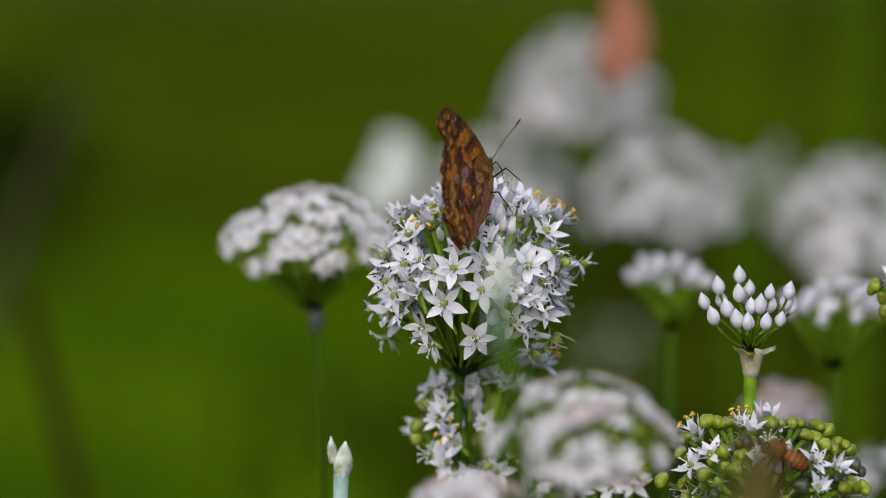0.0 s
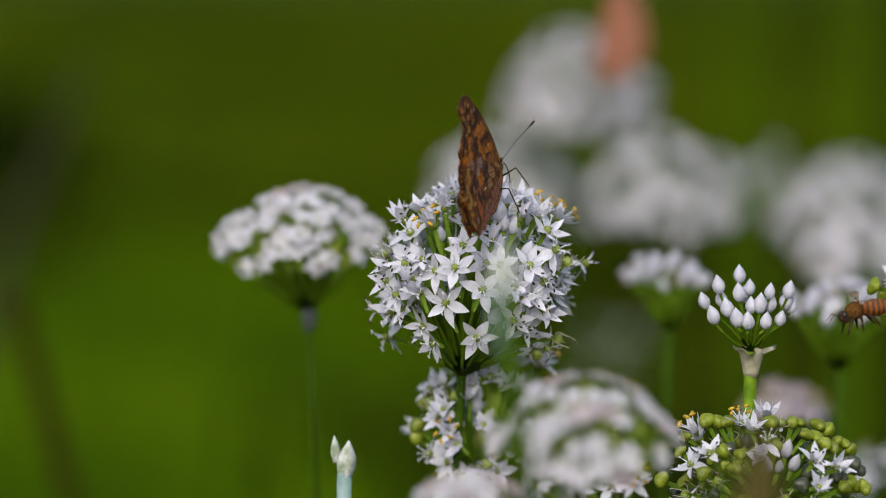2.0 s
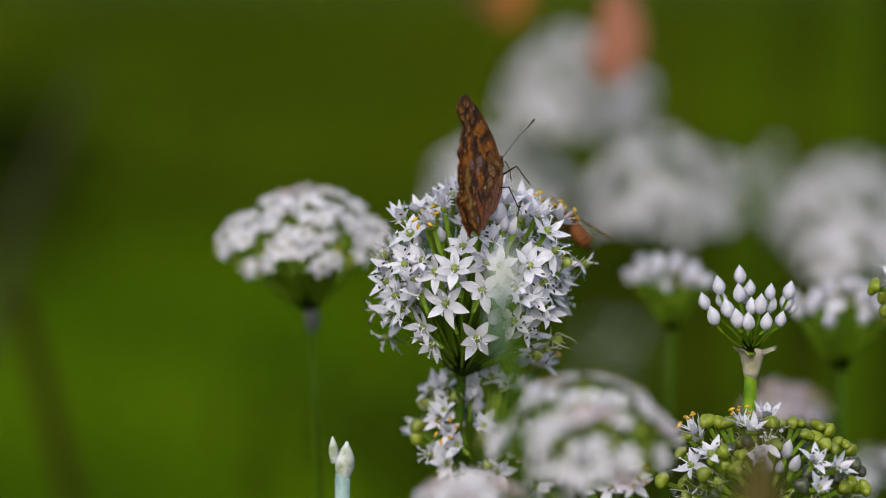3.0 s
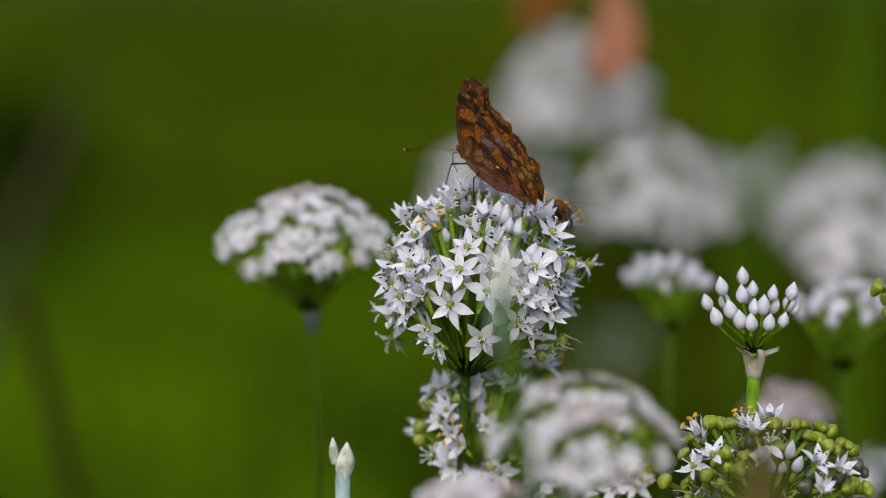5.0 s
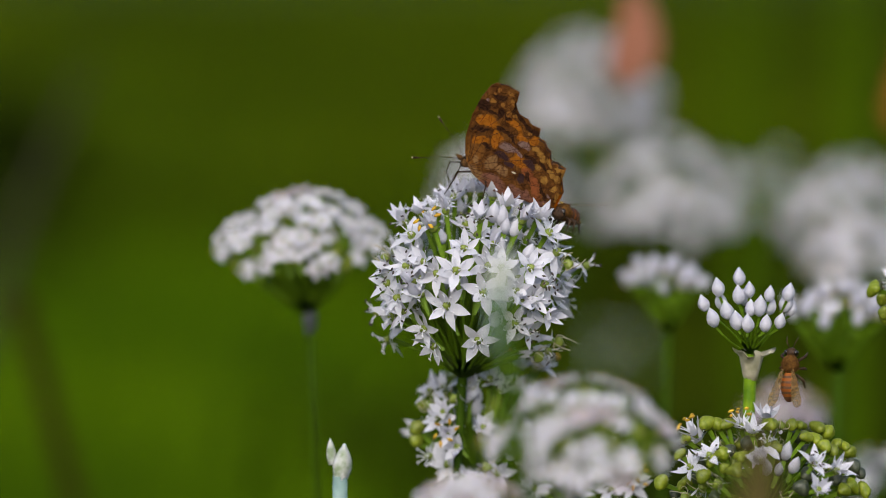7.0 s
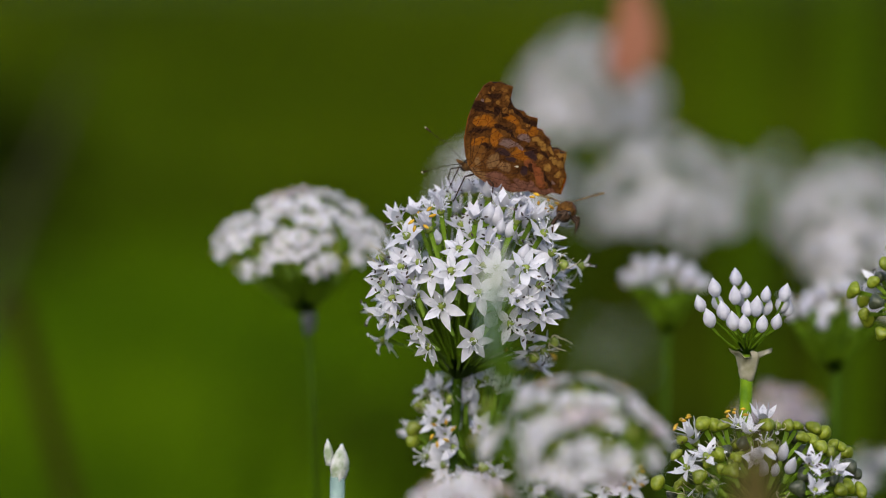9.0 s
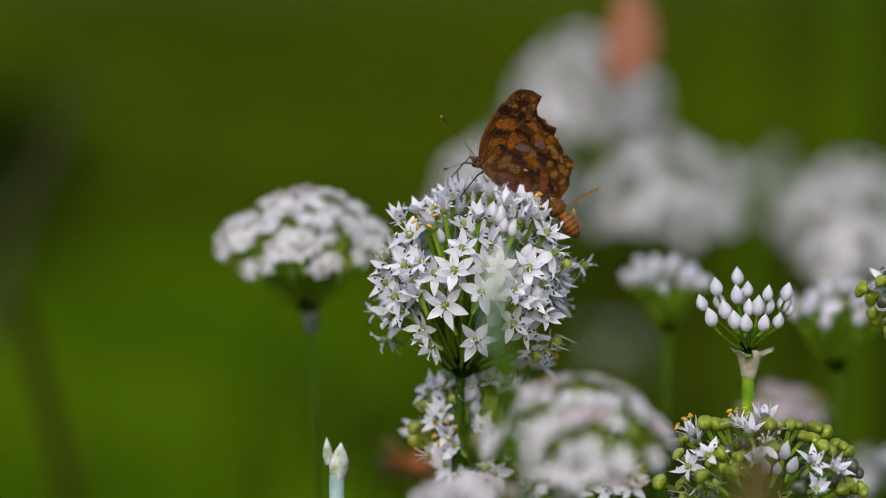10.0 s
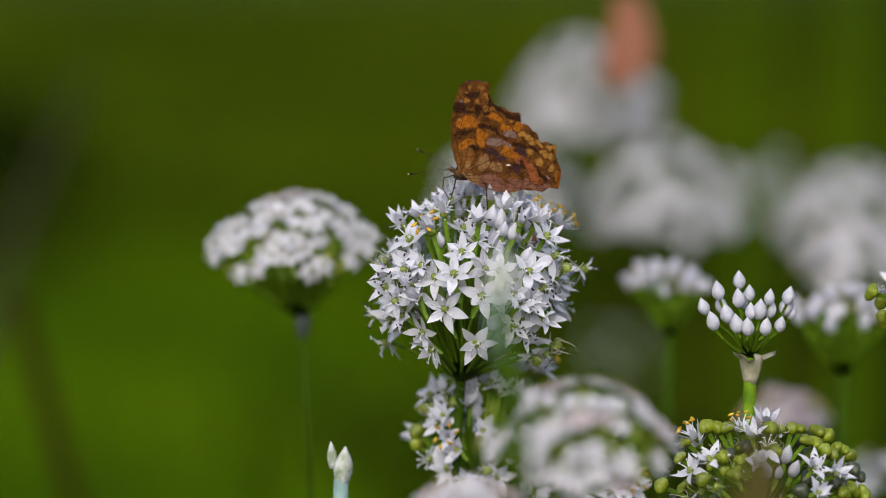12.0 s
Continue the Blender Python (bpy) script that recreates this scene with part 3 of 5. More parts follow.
FRONT_RIM = [(-17.6, 11.8, "o"), (-15.5, 10.4, "o"), (-13.2, 12.5, "o"), (-16.7, 8.0, "o"), (-19.0, 9.8, "d"), (-9.8, 11.6, "o"), (-6.9, 11.0, "o"), (-8.6, 8.6, "o"), (-4.6, 12.7, "o"), (-6.4, 8.6, "g"), (-1.2, 13.3, "h"), (13.1, 15.3, "o"), (15.6, 14.1, "o"), (17.7, 12.3, "o"), (18.8, 10.1, "o"), (16.0, 11.6, "h"), (13.7, 8.0, "g"), (16.6, 8.0, "g"), (12.4, 16.7, "a"), (5.1, 12.7, "g"), (9.1, 15.1, "d"), (-17.8, 15.1, "g"), (-16.7, 16.9, "g"), (-10.9, 13.3, "g"), (-19.5, 9.2, "g"), (-11.5, 6.6, "g"), (-3.5, 9.4, "g"), (-1.8, 8.0, "g"), (5.1, 8.0, "g"), (1.7, 10.4, "g"), (14.3, 3.5, "g"), (7.4, 12.7, "g"), (12.0, 11.6, "g")]
FRONT_GREEN = [(-1.8, 5.7, "g"), (3.5, 4.5, "o"), (7.0, 9.2, "g"), (-0.0, 2.6, "o"), (5.2, 1.4, "g"), (-3.6, 3.8, "o"), (11.1, 2.4, "g"), (2.9, 8.8, "o"), (8.1, 2.9, "o"), (-4.7, 6.1, "g"), (9.3, 6.5, "o"), (-7.6, 4.7, "o"), (12.8, 5.3, "g"), (-10.0, 3.5, "o"), (15.7, 6.5, "o"), (6.4, 5.3, "d"), (-0.6, 8.3, "d"), (-11.2, 5.3, "d")]
front_head = placed_head((0.0276, -0.104, 0.4189), (0.01, -0.005), (1, 0, 6), (19.5, 17, 15.5), (FRONT_TOP, FRONT_RIM, FRONT_GREEN),
    12, "oohdgg", 22, "white garlic chive head close before the others", fine=False, lowest=0.1, bloom=0.58, deep=False, faded=0.22)
FRONT_LOW = [(-5.1, 11.5, "o"), (-2.4, 12.2, "o"), (0.6, 13.4, "o"), (3.4, 13.6, "o"), (6.3, 12.9, "o"), (9.0, 11.8, "o"), (-0.7, 11.1, "o"), (2.5, 11.5, "h"), (5.2, 10.8, "o"), (10.6, 10.1, "h"), (-6.7, 10.1, "o"), (7.9, 9.6, "d"), (0.9, 8.9, "o"), (4.7, 8.7, "h"), (-3.4, 9.2, "h"), (-8.5, 9.6, "g"), (-2.9, 13.6, "d"), (16.6, 10.6, "d"), (22.0, 10.1, "d")]
front_low_head = placed_head((0.0033, -0.11, 0.4073), (0.0, -0.005), (2, 0, 4), (13, 12, 10.5), (FRONT_LOW,),
    6, "oohd", 23, "low white garlic chive head close by", fine=False, lowest=0.1, bloom=0.6, faded=0.2)
bud_back_head = dome_head((0.0581, 0.1177, 0.4279), (0.006, 0.01), 20, (13, 17), 40, "bbsc", 24, "garlic chive head with white buds just opening")
right_bud_head = dome_head((0.1012, 0.0969, 0.4201), (0.006, 0.01), 30, (17, 20), 46, "bbsch", 25, "garlic chive head full of white buds")
far_top_head = dome_head((0.0446, 0.4326, 0.4690), (0.01, 0.01), 102, (17, 24), 112, "ooohh", 26, "round white garlic chive head far behind")
far_mid_head = dome_head((0.0703, 0.3997, 0.4395), (0.01, 0.01), 66, (16, 23), 112, "ooohh", 27, "round white garlic chive head behind the others")
far_right_head = dome_head((0.1315, 0.4196, 0.4312), (0.01, 0.01), 60, (15, 22), 110, "ooohh", 28, "round white garlic chive head at the back")
pink_head = dome_head((0.1185, 0.2686, 0.4310), (0.01, 0.01), 50, (9, 15), 95, "ooohd", 29, "fading pinkish white garlic chive head")
far_left_head = dome_head((0.0220, 0.4592, 0.4305), (0.01, 0.01), 62, (20, 28), 90, "ooohh", 30, "broad white garlic chive head far behind")
gap_head = dome_head((0.1163, 0.5800, 0.4211), (0.01, 0.01), 26, (14, 22), 95, "oohhdg", 36, "loose white garlic chive head between the far ones")
old_head = dome_head((0.0909, 0.1450, 0.3967), (0.0, 0.01), 18, (10, 14), 62, "ohdd", 31, "old pinkish garlic chive head", faded=True)
deep_head = dome_head((0.0783, 0.9913, 0.3174), (0.01, 0.01), 7, (14, 20), 85, "bdc", 35, "pale garlic chive head deep among the stems")
corner_head = dome_head((0.1214, 0.1932, 0.3736), (0.0, 0.01), 8, (12, 15), 70, "ohdd", 32, "white garlic chive head beside the seed head")
edge_head = dome_head((0.1126, -0.0011, 0.4478), (-0.01, 0.0), 34, (8, 14), 120, "gggkod", 33, "garlic chive head in green seed at the edge", fine=True)


def closed_bud_head(hub, lean, spots, seed):
    """A head of closed pointed buds over a torn papery spathe."""
    rng = random.Random(seed)
    root, top = plant(hub, lean, 0.00125, DARKENED_PEDICEL, label="garlic chive stem with a fan of closed white buds")
    for x, y, z in spots:
        q = Vector((x, y, z))
        facing = (q.normalized() * 0.5 + Vector((0, 0, 0.8))).normalized()
        add_blossom(rng, root, top, top + q * MM, facing, "b", True, deep=True, slim=0.6)
    rings = []
    for h, r, rag in ((-6, 1.5, 0), (-4.5, 1.9, 0), (-2.5, 2.3, 0.06), (-0.8, 2.6, 0.12), (0.3, 3.4, 0.5), (0.5, 3.7, 0.6), (0.2, 3.0, 0.4), (-0.8, 2.3, 0.1), (-3, 1.9, 0)):
        ring = []
        for i in range(18):
            a = 2 * math.pi * i / 18
            rr = r * (1 + rag * math.sin(3 * a + 1) + rag * 0.5 * math.sin(7 * a))
            ring.append(Vector((rr * math.cos(a), rr * math.sin(a), h + rag * 1.5 * math.sin(5 * a))) * MM)
        rings.append(ring)
    part("spathe", mesh_of("spathe", *loft(rings), [SPATHE]), root, Matrix.Translation(top), "torn papery beige spathe")
    return root


bud_fan = closed_bud_head((0.0708, -0.0020, 0.4361), (0.006, 0.004),
    [(-10.4, -0.7, 10.0), (-7.3, -1.8, 13.5), (-2.3, 4.8, 15.4), (-8.4, -4.5, 6.8), (-6.4, 1.6, 10.1), (-5.4, -3.8, 8.4), (-2.7, 0.1, 11.5), (-0.3, 0.7, 13.0), (-0.3, -3.6, 9.2), (-1.2, 4.0, 10.8), (1.6, -4.1, 9.2), (4.0, -0.5, 12.2), (4.2, 1.1, 9.0), (-3.5, -7.2, 6.4), (-1.2, -7.5, 5.9), (2.6, -7.4, 6.0), (5.8, -6.3, 6.6), (8.2, 0.0, 12.3), (7.7, 1.4, 9.5), (9.0, 2.1, 8.7)], 41)


YOUNG_SPATHE = material("greenish white spathe", [(0.36, (0.26, 0.33, 0.20)), (0.5, (0.52, 0.55, 0.50)), (0.62, (0.68, 0.69, 0.70))], 420, 0.7, 0.4, 0.2)


def pointed_bud(hub, lean, size, twin, label, slim):
    """A young head still closed in its pale pointed spathe."""
    root, top = plant(hub, lean, 0.0014 * slim, PALE_STEM if twin else STEM, label, "garlic_chive_bud")
    profile = ((0, 0.0014), (0.15, 0.0017), (0.38, 0.0021), (0.58, 0.0019), (0.76, 0.0013), (0.9, 0.0006), (1, 0.0002))
    part("spathe", mesh_of("spathe", *egg(size, [(h, r * slim) for h, r in profile], 14, 5, 0.1), [YOUNG_SPATHE]), root, Matrix.Translation(top) @ Matrix.Rotation(0.12, 4, "Y"), "greenish white closed pointed spathe")
    long = 0.010
    neck = [top + Vector((0, 0, -long)), top + Vector((0, 0, -long * 0.4)), top + Vector((0, 0, 0.0012))]
    part("neck", mesh_of("neck", *tube(neck, [0.00135 * slim, 0.0015 * slim, 0.0017 * slim], 10), [PALE_STEM]), root, label="bluish bloomed neck")
    if twin:
        part("side_bud", mesh_of("side_bud", *egg(size * 0.7, [(h, r * 0.5) for h, r in profile], 12, 5, 0.1), [YOUNG_SPATHE]), root,
             Matrix.Translation(top + Vector((-0.0019, 0.0008, 0.0036))) @ Matrix.Rotation(-0.06, 4, "Y"), "slim white side bud")
    return root


young_bud = pointed_bud((-0.0231, -0.0294, 0.4105), (0.002, 0.0), 0.0086, True, "pale closed garlic chive bud on a bluish stem", 1.0)
near_bud = pointed_bud((0.0104, -0.1900, 0.4676), (-0.034, 0.0), 0.0095, False, "pale closed garlic chive bud close by on a thin green stem", 1.15)


def seed_spike(tip, lean, seed):
    """A tall grass stem with a nodding brownish spike of small grains."""
    rng = random.Random(seed)
    root = tagged(new("grass_spike"), "brownish green grass seed spike", "grass")
    base = Vector((tip[0] - lean[0], tip[1] - lean[1], 0))
    root.matrix_basis = Matrix.Translation(base)
    top = Vector(tip) - base
    points = [Vector((lean[0] * s * s, lean[1] * s * s, top.z * s)) for s in (0, 0.3, 0.6, 0.8, 0.9, 1)]
    part("stem", mesh_of("stem", *tube(points, [0.0016, 0.0015, 0.0013, 0.001, 0.0008, 0.0004], 8), [SEED]), root)
    grain = mesh_of("grain", *egg(0.0055, ((0, 0.0004), (0.3, 0.0011), (0.7, 0.0008), (1, 0.0001)), 8, 2, 0.1), [SEED])
    for k in range(110):
        s = 1 - 0.18 * k / 110
        at = Vector((lean[0] * s * s, lean[1] * s * s, top.z * s))
        a = k * 2.4
        part("grain", grain, root, Matrix.Translation(at) @ turned(Vector((math.cos(a) * 0.7, math.sin(a) * 0.7, 1))) @ Matrix.Scale(1.25, 4))
    return root


def tall_leaf(foot, lean, height, width, mat, label):
    """A long upright strap leaf with a folded keel."""
    rings = []
    for s, w in ((0, 0.8), (0.3, 1.0), (0.6, 0.9), (0.85, 0.5), (1.0, 0.05)):
        x, y, z, half = lean[0] * s * s, lean[1] * s * s, height * s, width * w / 2
        rings.append([Vector((x - half, y, z)), Vector((x, y + half * 0.3, z)), Vector((x + half, y, z)), Vector((x, y + half * 0.3 + 0.0006, z))])
    leaf = tagged(new("grass_leaf"), label, "leaf", "tall leaves")
    leaf.matrix_basis = Matrix.Translation(foot)
    part("blade", mesh_of("blade", *loft(rings), [mat]), leaf)
    rib = [Vector((lean[0] * s * s, lean[1] * s * s + width * 0.1, height * s)) for s in (0, 0.3, 0.6, 0.85, 0.98)]
    part("midrib", mesh_of("midrib", *tube(rib, [0.0012, 0.001, 0.0008, 0.0005, 0.0002], 6), [mat]), leaf)


tall_leaf((0.1927, 1.0958, 0.0000), (0.004, 0.0), 0.72, 0.008, LUSH, "tall light green strap leaf behind the heads")
tall_leaf((0.1823, 1.4943, 0.0000), (-0.006, 0.0), 0.70, 0.007, LUSH, "tall green strap leaf deep behind the heads")
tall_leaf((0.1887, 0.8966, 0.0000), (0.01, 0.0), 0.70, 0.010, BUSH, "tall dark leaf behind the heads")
tall_leaf((0.0572, -0.2789, 0.0000), (-0.012, 0.0), 0.4485, 0.022, GRASS, "dull green leaf tip close before the seed head")
tall_leaf((0.1968, 1.0958, 0.0000), (0.01, 0.0), 0.5004, 0.014, LUSH, "tall bright green leaf behind the flowers")
tall_leaf((0.1750, 1.3947, 0.0000), (-0.02, 0.0), 0.4875, 0.010, LUSH, "tall bright green leaf behind the flowers")
tall_leaf((0.0500, -0.2490, 0.0000), (0.005, 0.0), 0.4500, 0.060, DRY_LEAF, "drying olive brown leaf close before the seed head")
tall_leaf((-0.2652, 0.9000, 0.0000), (0.115, 0.0), 0.4734, 0.012, GREY_LEAF, "greyish drying leaf bent over at the back")
spike = seed_spike((-0.1422, 0.4500, 0.4012), (-0.058, 0.0), 61)


# ---- insects ----
def patched_wing(name, base, groups, net=0.5):
    """Wing scales in soft patches: each group has a colour, a strength and (x, z, rx, rz, turn) in millimetres."""
    mat = material(name, base, 500, 0.85, 0.5, 0.5, detail=4, fine=2200, gloss=0.12, sheen=0.08)
    tree = mat.node_tree
    shader = tree.nodes["Principled BSDF"]
    ends = [link.to_socket for link in shader.inputs["Base Color"].links[0].from_socket.links]
    out = shader.inputs["Base Color"].links[0].from_socket
    where = [n for n in tree.nodes if n.type == "TEX_COORD"][0].outputs["Object"]
    warp = tree.nodes.new("ShaderNodeTexNoise")
    warp.inputs["Scale"].default_value, warp.inputs["Detail"].default_value = 420, 3
    tree.links.new(where, warp.inputs["Vector"])
    bend = tree.nodes.new("ShaderNodeVectorMath")
    bend.operation, bend.inputs[1].default_value, bend.inputs[2].default_value = "MULTIPLY_ADD", (0.0026, 0, 0.0026), (-0.0013, 0, -0.0013)
    tree.links.new(warp.outputs["Color"], bend.inputs[0])
    bent = tree.nodes.new("ShaderNodeVectorMath")
    tree.links.new(where, bent.inputs[0])
    tree.links.new(bend.outputs["Vector"], bent.inputs[1])
    for colour, strength, patches in groups:
        for x, z, rx, rz, turn in patches:
            spot = tree.nodes.new("ShaderNodeMapping")
            spot.vector_type = "TEXTURE"
            spot.inputs["Location"].default_value = (x * MM, 0, z * MM)
            spot.inputs["Rotation"].default_value = (0, radians(turn), 0)
            spot.inputs["Scale"].default_value = (rx * MM, 1, rz * MM)
            tree.links.new(bent.outputs["Vector"], spot.inputs["Vector"])
            reach = tree.nodes.new("ShaderNodeVectorMath")
            reach.operation = "LENGTH"
            tree.links.new(spot.outputs["Vector"], reach.inputs[0])
            mask = tree.nodes.new("ShaderNodeMapRange")
            mask.inputs["From Min"].default_value, mask.inputs["From Max"].default_value = 1.16, 0.82
            mask.inputs["To Max"].default_value = strength
            tree.links.new(reach.outputs["Value"], mask.inputs["Value"])
            mix = tree.nodes.new("ShaderNodeMix")
            mix.data_type = "RGBA"
            mix.inputs[7].default_value = (*colour, 1)
            tree.links.new(mask.outputs["Result"], mix.inputs["Factor"])
            tree.links.new(out, mix.inputs[6])
            out = mix.outputs[2]
    cells = tree.nodes.new("ShaderNodeTexVoronoi")
    cells.feature, cells.inputs["Scale"].default_value = "DISTANCE_TO_EDGE", 380
    tree.links.new(bent.outputs["Vector"], cells.inputs["Vector"])
    grain = tree.nodes.new("ShaderNodeTexNoise")
    grain.inputs["Scale"].default_value, grain.inputs["Detail"].default_value = 1300, 3
    tree.links.new(where, grain.inputs["Vector"])
    for other in (ramp(tree, cells.outputs["Distance"], [(0.0, (net, net * 0.85, net * 0.8)), (0.045, (1, 1, 1))]), ramp(tree, grain.outputs["Fac"], [(0.32, (0.68, 0.65, 0.65)), (0.5, (1, 1, 1)), (0.7, (1.2, 1.16, 1.12))])):
        mix = tree.nodes.new("ShaderNodeMix")
        mix.data_type, mix.blend_type = "RGBA", "MULTIPLY"
        mix.inputs["Factor"].default_value = 1.0
        tree.links.new(out, mix.inputs[6])
        tree.links.new(other, mix.inputs[7])
        out = mix.outputs[2]
    for end in ends:
        tree.links.new(out, end)
    return mat


# Patches of the underside, in millimetres: x, z, half width, half height, turn.
BASAL = [(-0.9, 3.8, 2.15, 3.18, 0), (0.0, 1.8, 2.05, 2.05, 0)]
PALE_CELL = [(-4.9, 2.7, 1.33, 1.74, -20), (-2.3, -1.0, 2.56, 1.13, -20), (-7.7, 1.3, 1.54, 1.03, 0), (-1.5, 2.1, 0.92, 0.92, 0)]
ANAL_STRIP = [(-8.7, -3.1, 6.15, 1.03, -2), (-17.4, -3.1, 4.10, 0.72, 0), (-6.7, -1.2, 3.08, 1.13, -10), (-13.3, -1.8, 3.08, 0.82, -15)]
RUSTY = [(-1.8, 11.9, 2.67, 1.33, 0), (-1.1, 6.8, 2.05, 1.03, 10), (-7.7, 12.8, 2.15, 0.82, -25), (-12.9, 11.1, 1.13, 1.44, 0), (-4.4, 8.5, 2.05, 1.13, -70), (-10.9, 5.0, 1.95, 1.33, -10), (0.0, 11.3, 1.03, 1.03, 0), (-10.3, 10.5, 1.85, 0.72, -30)]
RED_BAND = [(-15.6, 1.0, 3.69, 1.13, -58), (-13.3, 3.3, 1.44, 0.82, -30)]
DARK_PATCH = [(0.5, 15.4, 1.54, 1.33, 0), (-0.3, 9.2, 2.36, 0.56, 10), (-5.2, 11.1, 1.64, 0.67, -20), (-9.2, 14.5, 2.67, 0.56, -28), (-12.3, 13.0, 1.54, 0.62, -10), (-2.6, 18.1, 2.05, 0.67, 0), (-2.8, 6.0, 1.23, 0.51, 0), (-1.5, 14.2, 1.85, 0.51, 0), (-7.8, 9.6, 1.74, 0.46, -25), (-14.1, 2.2, 1.74, 0.56, -65), (-18.1, -0.4, 2.67, 0.46, -58), (-6.4, 16.9, 0.51, 1.64, 0), (-13.1, 6.5, 1.85, 0.51, -30), (-5.6, 14.0, 1.33, 0.51, -20), (-16.4, 5.6, 1.33, 0.41, -40), (-3.6, 14.4, 0.62, 1.23, 0)]
DUSKY = [(-6.9, 5.0, 2.15, 0.92, -12), (-12.6, 1.4, 0.87, 1.23, 0), (-9.2, 3.3, 1.23, 0.62, 0), (-13.3, 5.1, 1.74, 0.72, -20)]
LILAC = [(-7.9, 7.2, 1.85, 0.97, -12), (-11.2, 9.2, 1.44, 0.72, -20), (-10.3, 6.4, 1.03, 0.46, 0), (0.2, 16.7, 0.41, 0.36, 0), (-19.5, -0.8, 0.72, 0.41, -50)]
TAN_MARGIN = [(-15.5, 7.8, 1.54, 0.87, -42), (-13.9, 9.0, 0.92, 0.62, 0), (-18.6, 4.5, 1.33, 0.72, -42), (-20.3, 3.8, 0.87, 1.03, 0), (-21.5, 5.6, 0.62, 1.23, 0), (-21.6, -0.4, 0.56, 1.44, 0), (-17.8, 6.8, 1.13, 0.56, -42), (-17.4, 2.7, 0.82, 0.72, 0), (-20.5, 1.6, 0.67, 0.62, 0), (-15.4, 4.9, 0.82, 0.51, -40), (-20.0, 6.2, 0.92, 0.46, 0)]
TAN_TIP = [(-4.5, 19.6, 0.77, 0.51, 0), (-2.2, 19.9, 0.56, 0.46, 0), (-5.4, 15.0, 0.87, 0.67, 0), (-7.3, 14.8, 0.56, 0.41, 0), (-3.4, 16.6, 0.67, 0.62, 0), (-5.7, 18.1, 0.46, 0.72, 0), (-1.1, 16.7, 0.62, 0.41, 0), (0.5, 12.5, 0.56, 0.41, 0), (-1.0, 18.7, 0.51, 0.41, 0), (-8.7, 16.2, 0.41, 0.36, 0), (-11.3, 12.5, 0.62, 0.46, 0)]
UNDER = patched_wing("mottled brown wing underside", [(0.38, (0.095, 0.034, 0.007)), (0.62, (0.200, 0.080, 0.015))], [
    ((0.283, 0.121, 0.0240), 0.8, BASAL),
    ((0.370, 0.206, 0.0816), 0.85, PALE_CELL),
    ((0.272, 0.121, 0.0816), 0.9, ANAL_STRIP),
    ((0.470, 0.162, 0.0100), 0.95, RUSTY),
    ((0.337, 0.104, 0.0329), 0.9, RED_BAND),
    ((0.043, 0.016, 0.0076), 0.93, DARK_PATCH),
    ((0.049, 0.024, 0.0283), 0.93, DUSKY),
    ((0.293, 0.191, 0.1742), 0.9, LILAC),
    ((0.457, 0.238, 0.0457), 0.9, TAN_MARGIN),
    ((0.393, 0.179, 0.0326), 0.85, TAN_TIP),
])
UPPER = patched_wing("orange wing upperside", [(0.36, (0.32, 0.082, 0.0016)), (0.62, (0.42, 0.124, 0.0024))], [
    ((0.187, 0.060, 0.0072), 0.9, [(0.0, 0.5, 3.2, 3.2, 0), (-6.0, -1.8, 5.5, 2.4, 12), (-4.5, 3.2, 3.6, 1.2, 30)]),
    ((0.533, 0.254, 0.0144), 0.9, [(0.3, 8.8, 1.7, 1.1, 0), (-0.3, 13.4, 1.9, 1.6, 0), (-1.2, 18.6, 1.2, 0.9, 0), (-9.3, 12.2, 1.5, 1.1, 20), (-14.5, 8.0, 1.4, 1.4, 0), (-12.4, 6.2, 1.2, 1.6, 0)]),
    ((0.576, 0.508, 0.4464), 0.9, [(1.2, 17.6, 0.6, 0.7, 0)]),
    ((0.036, 0.013, 0.0043), 0.9, [(1.9, 15.2, 1.0, 1.6, 0), (-0.5, 16.0, 1.8, 0.7, 0), (-8.5, 9.2, 2.6, 0.5, 25)]),
], net=0.95)
SPOT = material("dark wing spot", [(0.3, (0.010, 0.005, 0.003)), (0.7, (0.028, 0.011, 0.005))], 800, 0.9, 0.3, gloss=0.04)
COMMA_MARK = material("pale comma mark", [(0.4, (0.5, 0.4, 0.25)), (0.6, (0.7, 0.6, 0.4))], 900, 0.8, 0.3)
RIM = material("dark brown wing rim", [(0.42, (0.022, 0.008, 0.004)), (0.54, (0.06, 0.021, 0.006)), (0.64, (0.22, 0.08, 0.012))], 520, 0.8, 0.3)
LUNULE = material("golden wing lunule", [(0.35, (0.30, 0.10, 0.003)), (0.65, (0.42, 0.18, 0.008))], 900, 0.8, 0.3, gloss=0.1)
VEIN = material("dark wing vein", [(0.35, (0.05, 0.018, 0.007)), (0.65, (0.10, 0.038, 0.012))], 900, 0.8, 0.2, gloss=0.1)
FUR = material("brown insect fur", [(0.3, (0.05, 0.022, 0.008)), (0.7, (0.15, 0.075, 0.025))], 1500, 0.95, 0.6, gloss=0.1)
LEG = material("dark insect leg", [(0.3, (0.015, 0.008, 0.005)), (0.7, (0.05, 0.025, 0.015))], 900, 0.85, 0.2, gloss=0.1)
EYE_DARK = material("dark insect eye", [(0.3, (0.01, 0.008, 0.006)), (0.7, (0.03, 0.02, 0.015))], 900, 0.25)
PALE_TIP = material("pale antenna tip", [(0.3, (0.5, 0.45, 0.3)), (0.7, (0.6, 0.55, 0.4))], 900, 0.6)
SALMON = material("salmon orange wing", [(0.3, (0.36, 0.125, 0.062)), (0.7, (0.50, 0.22, 0.13))], 250, 0.8, 0.3, 0.15)
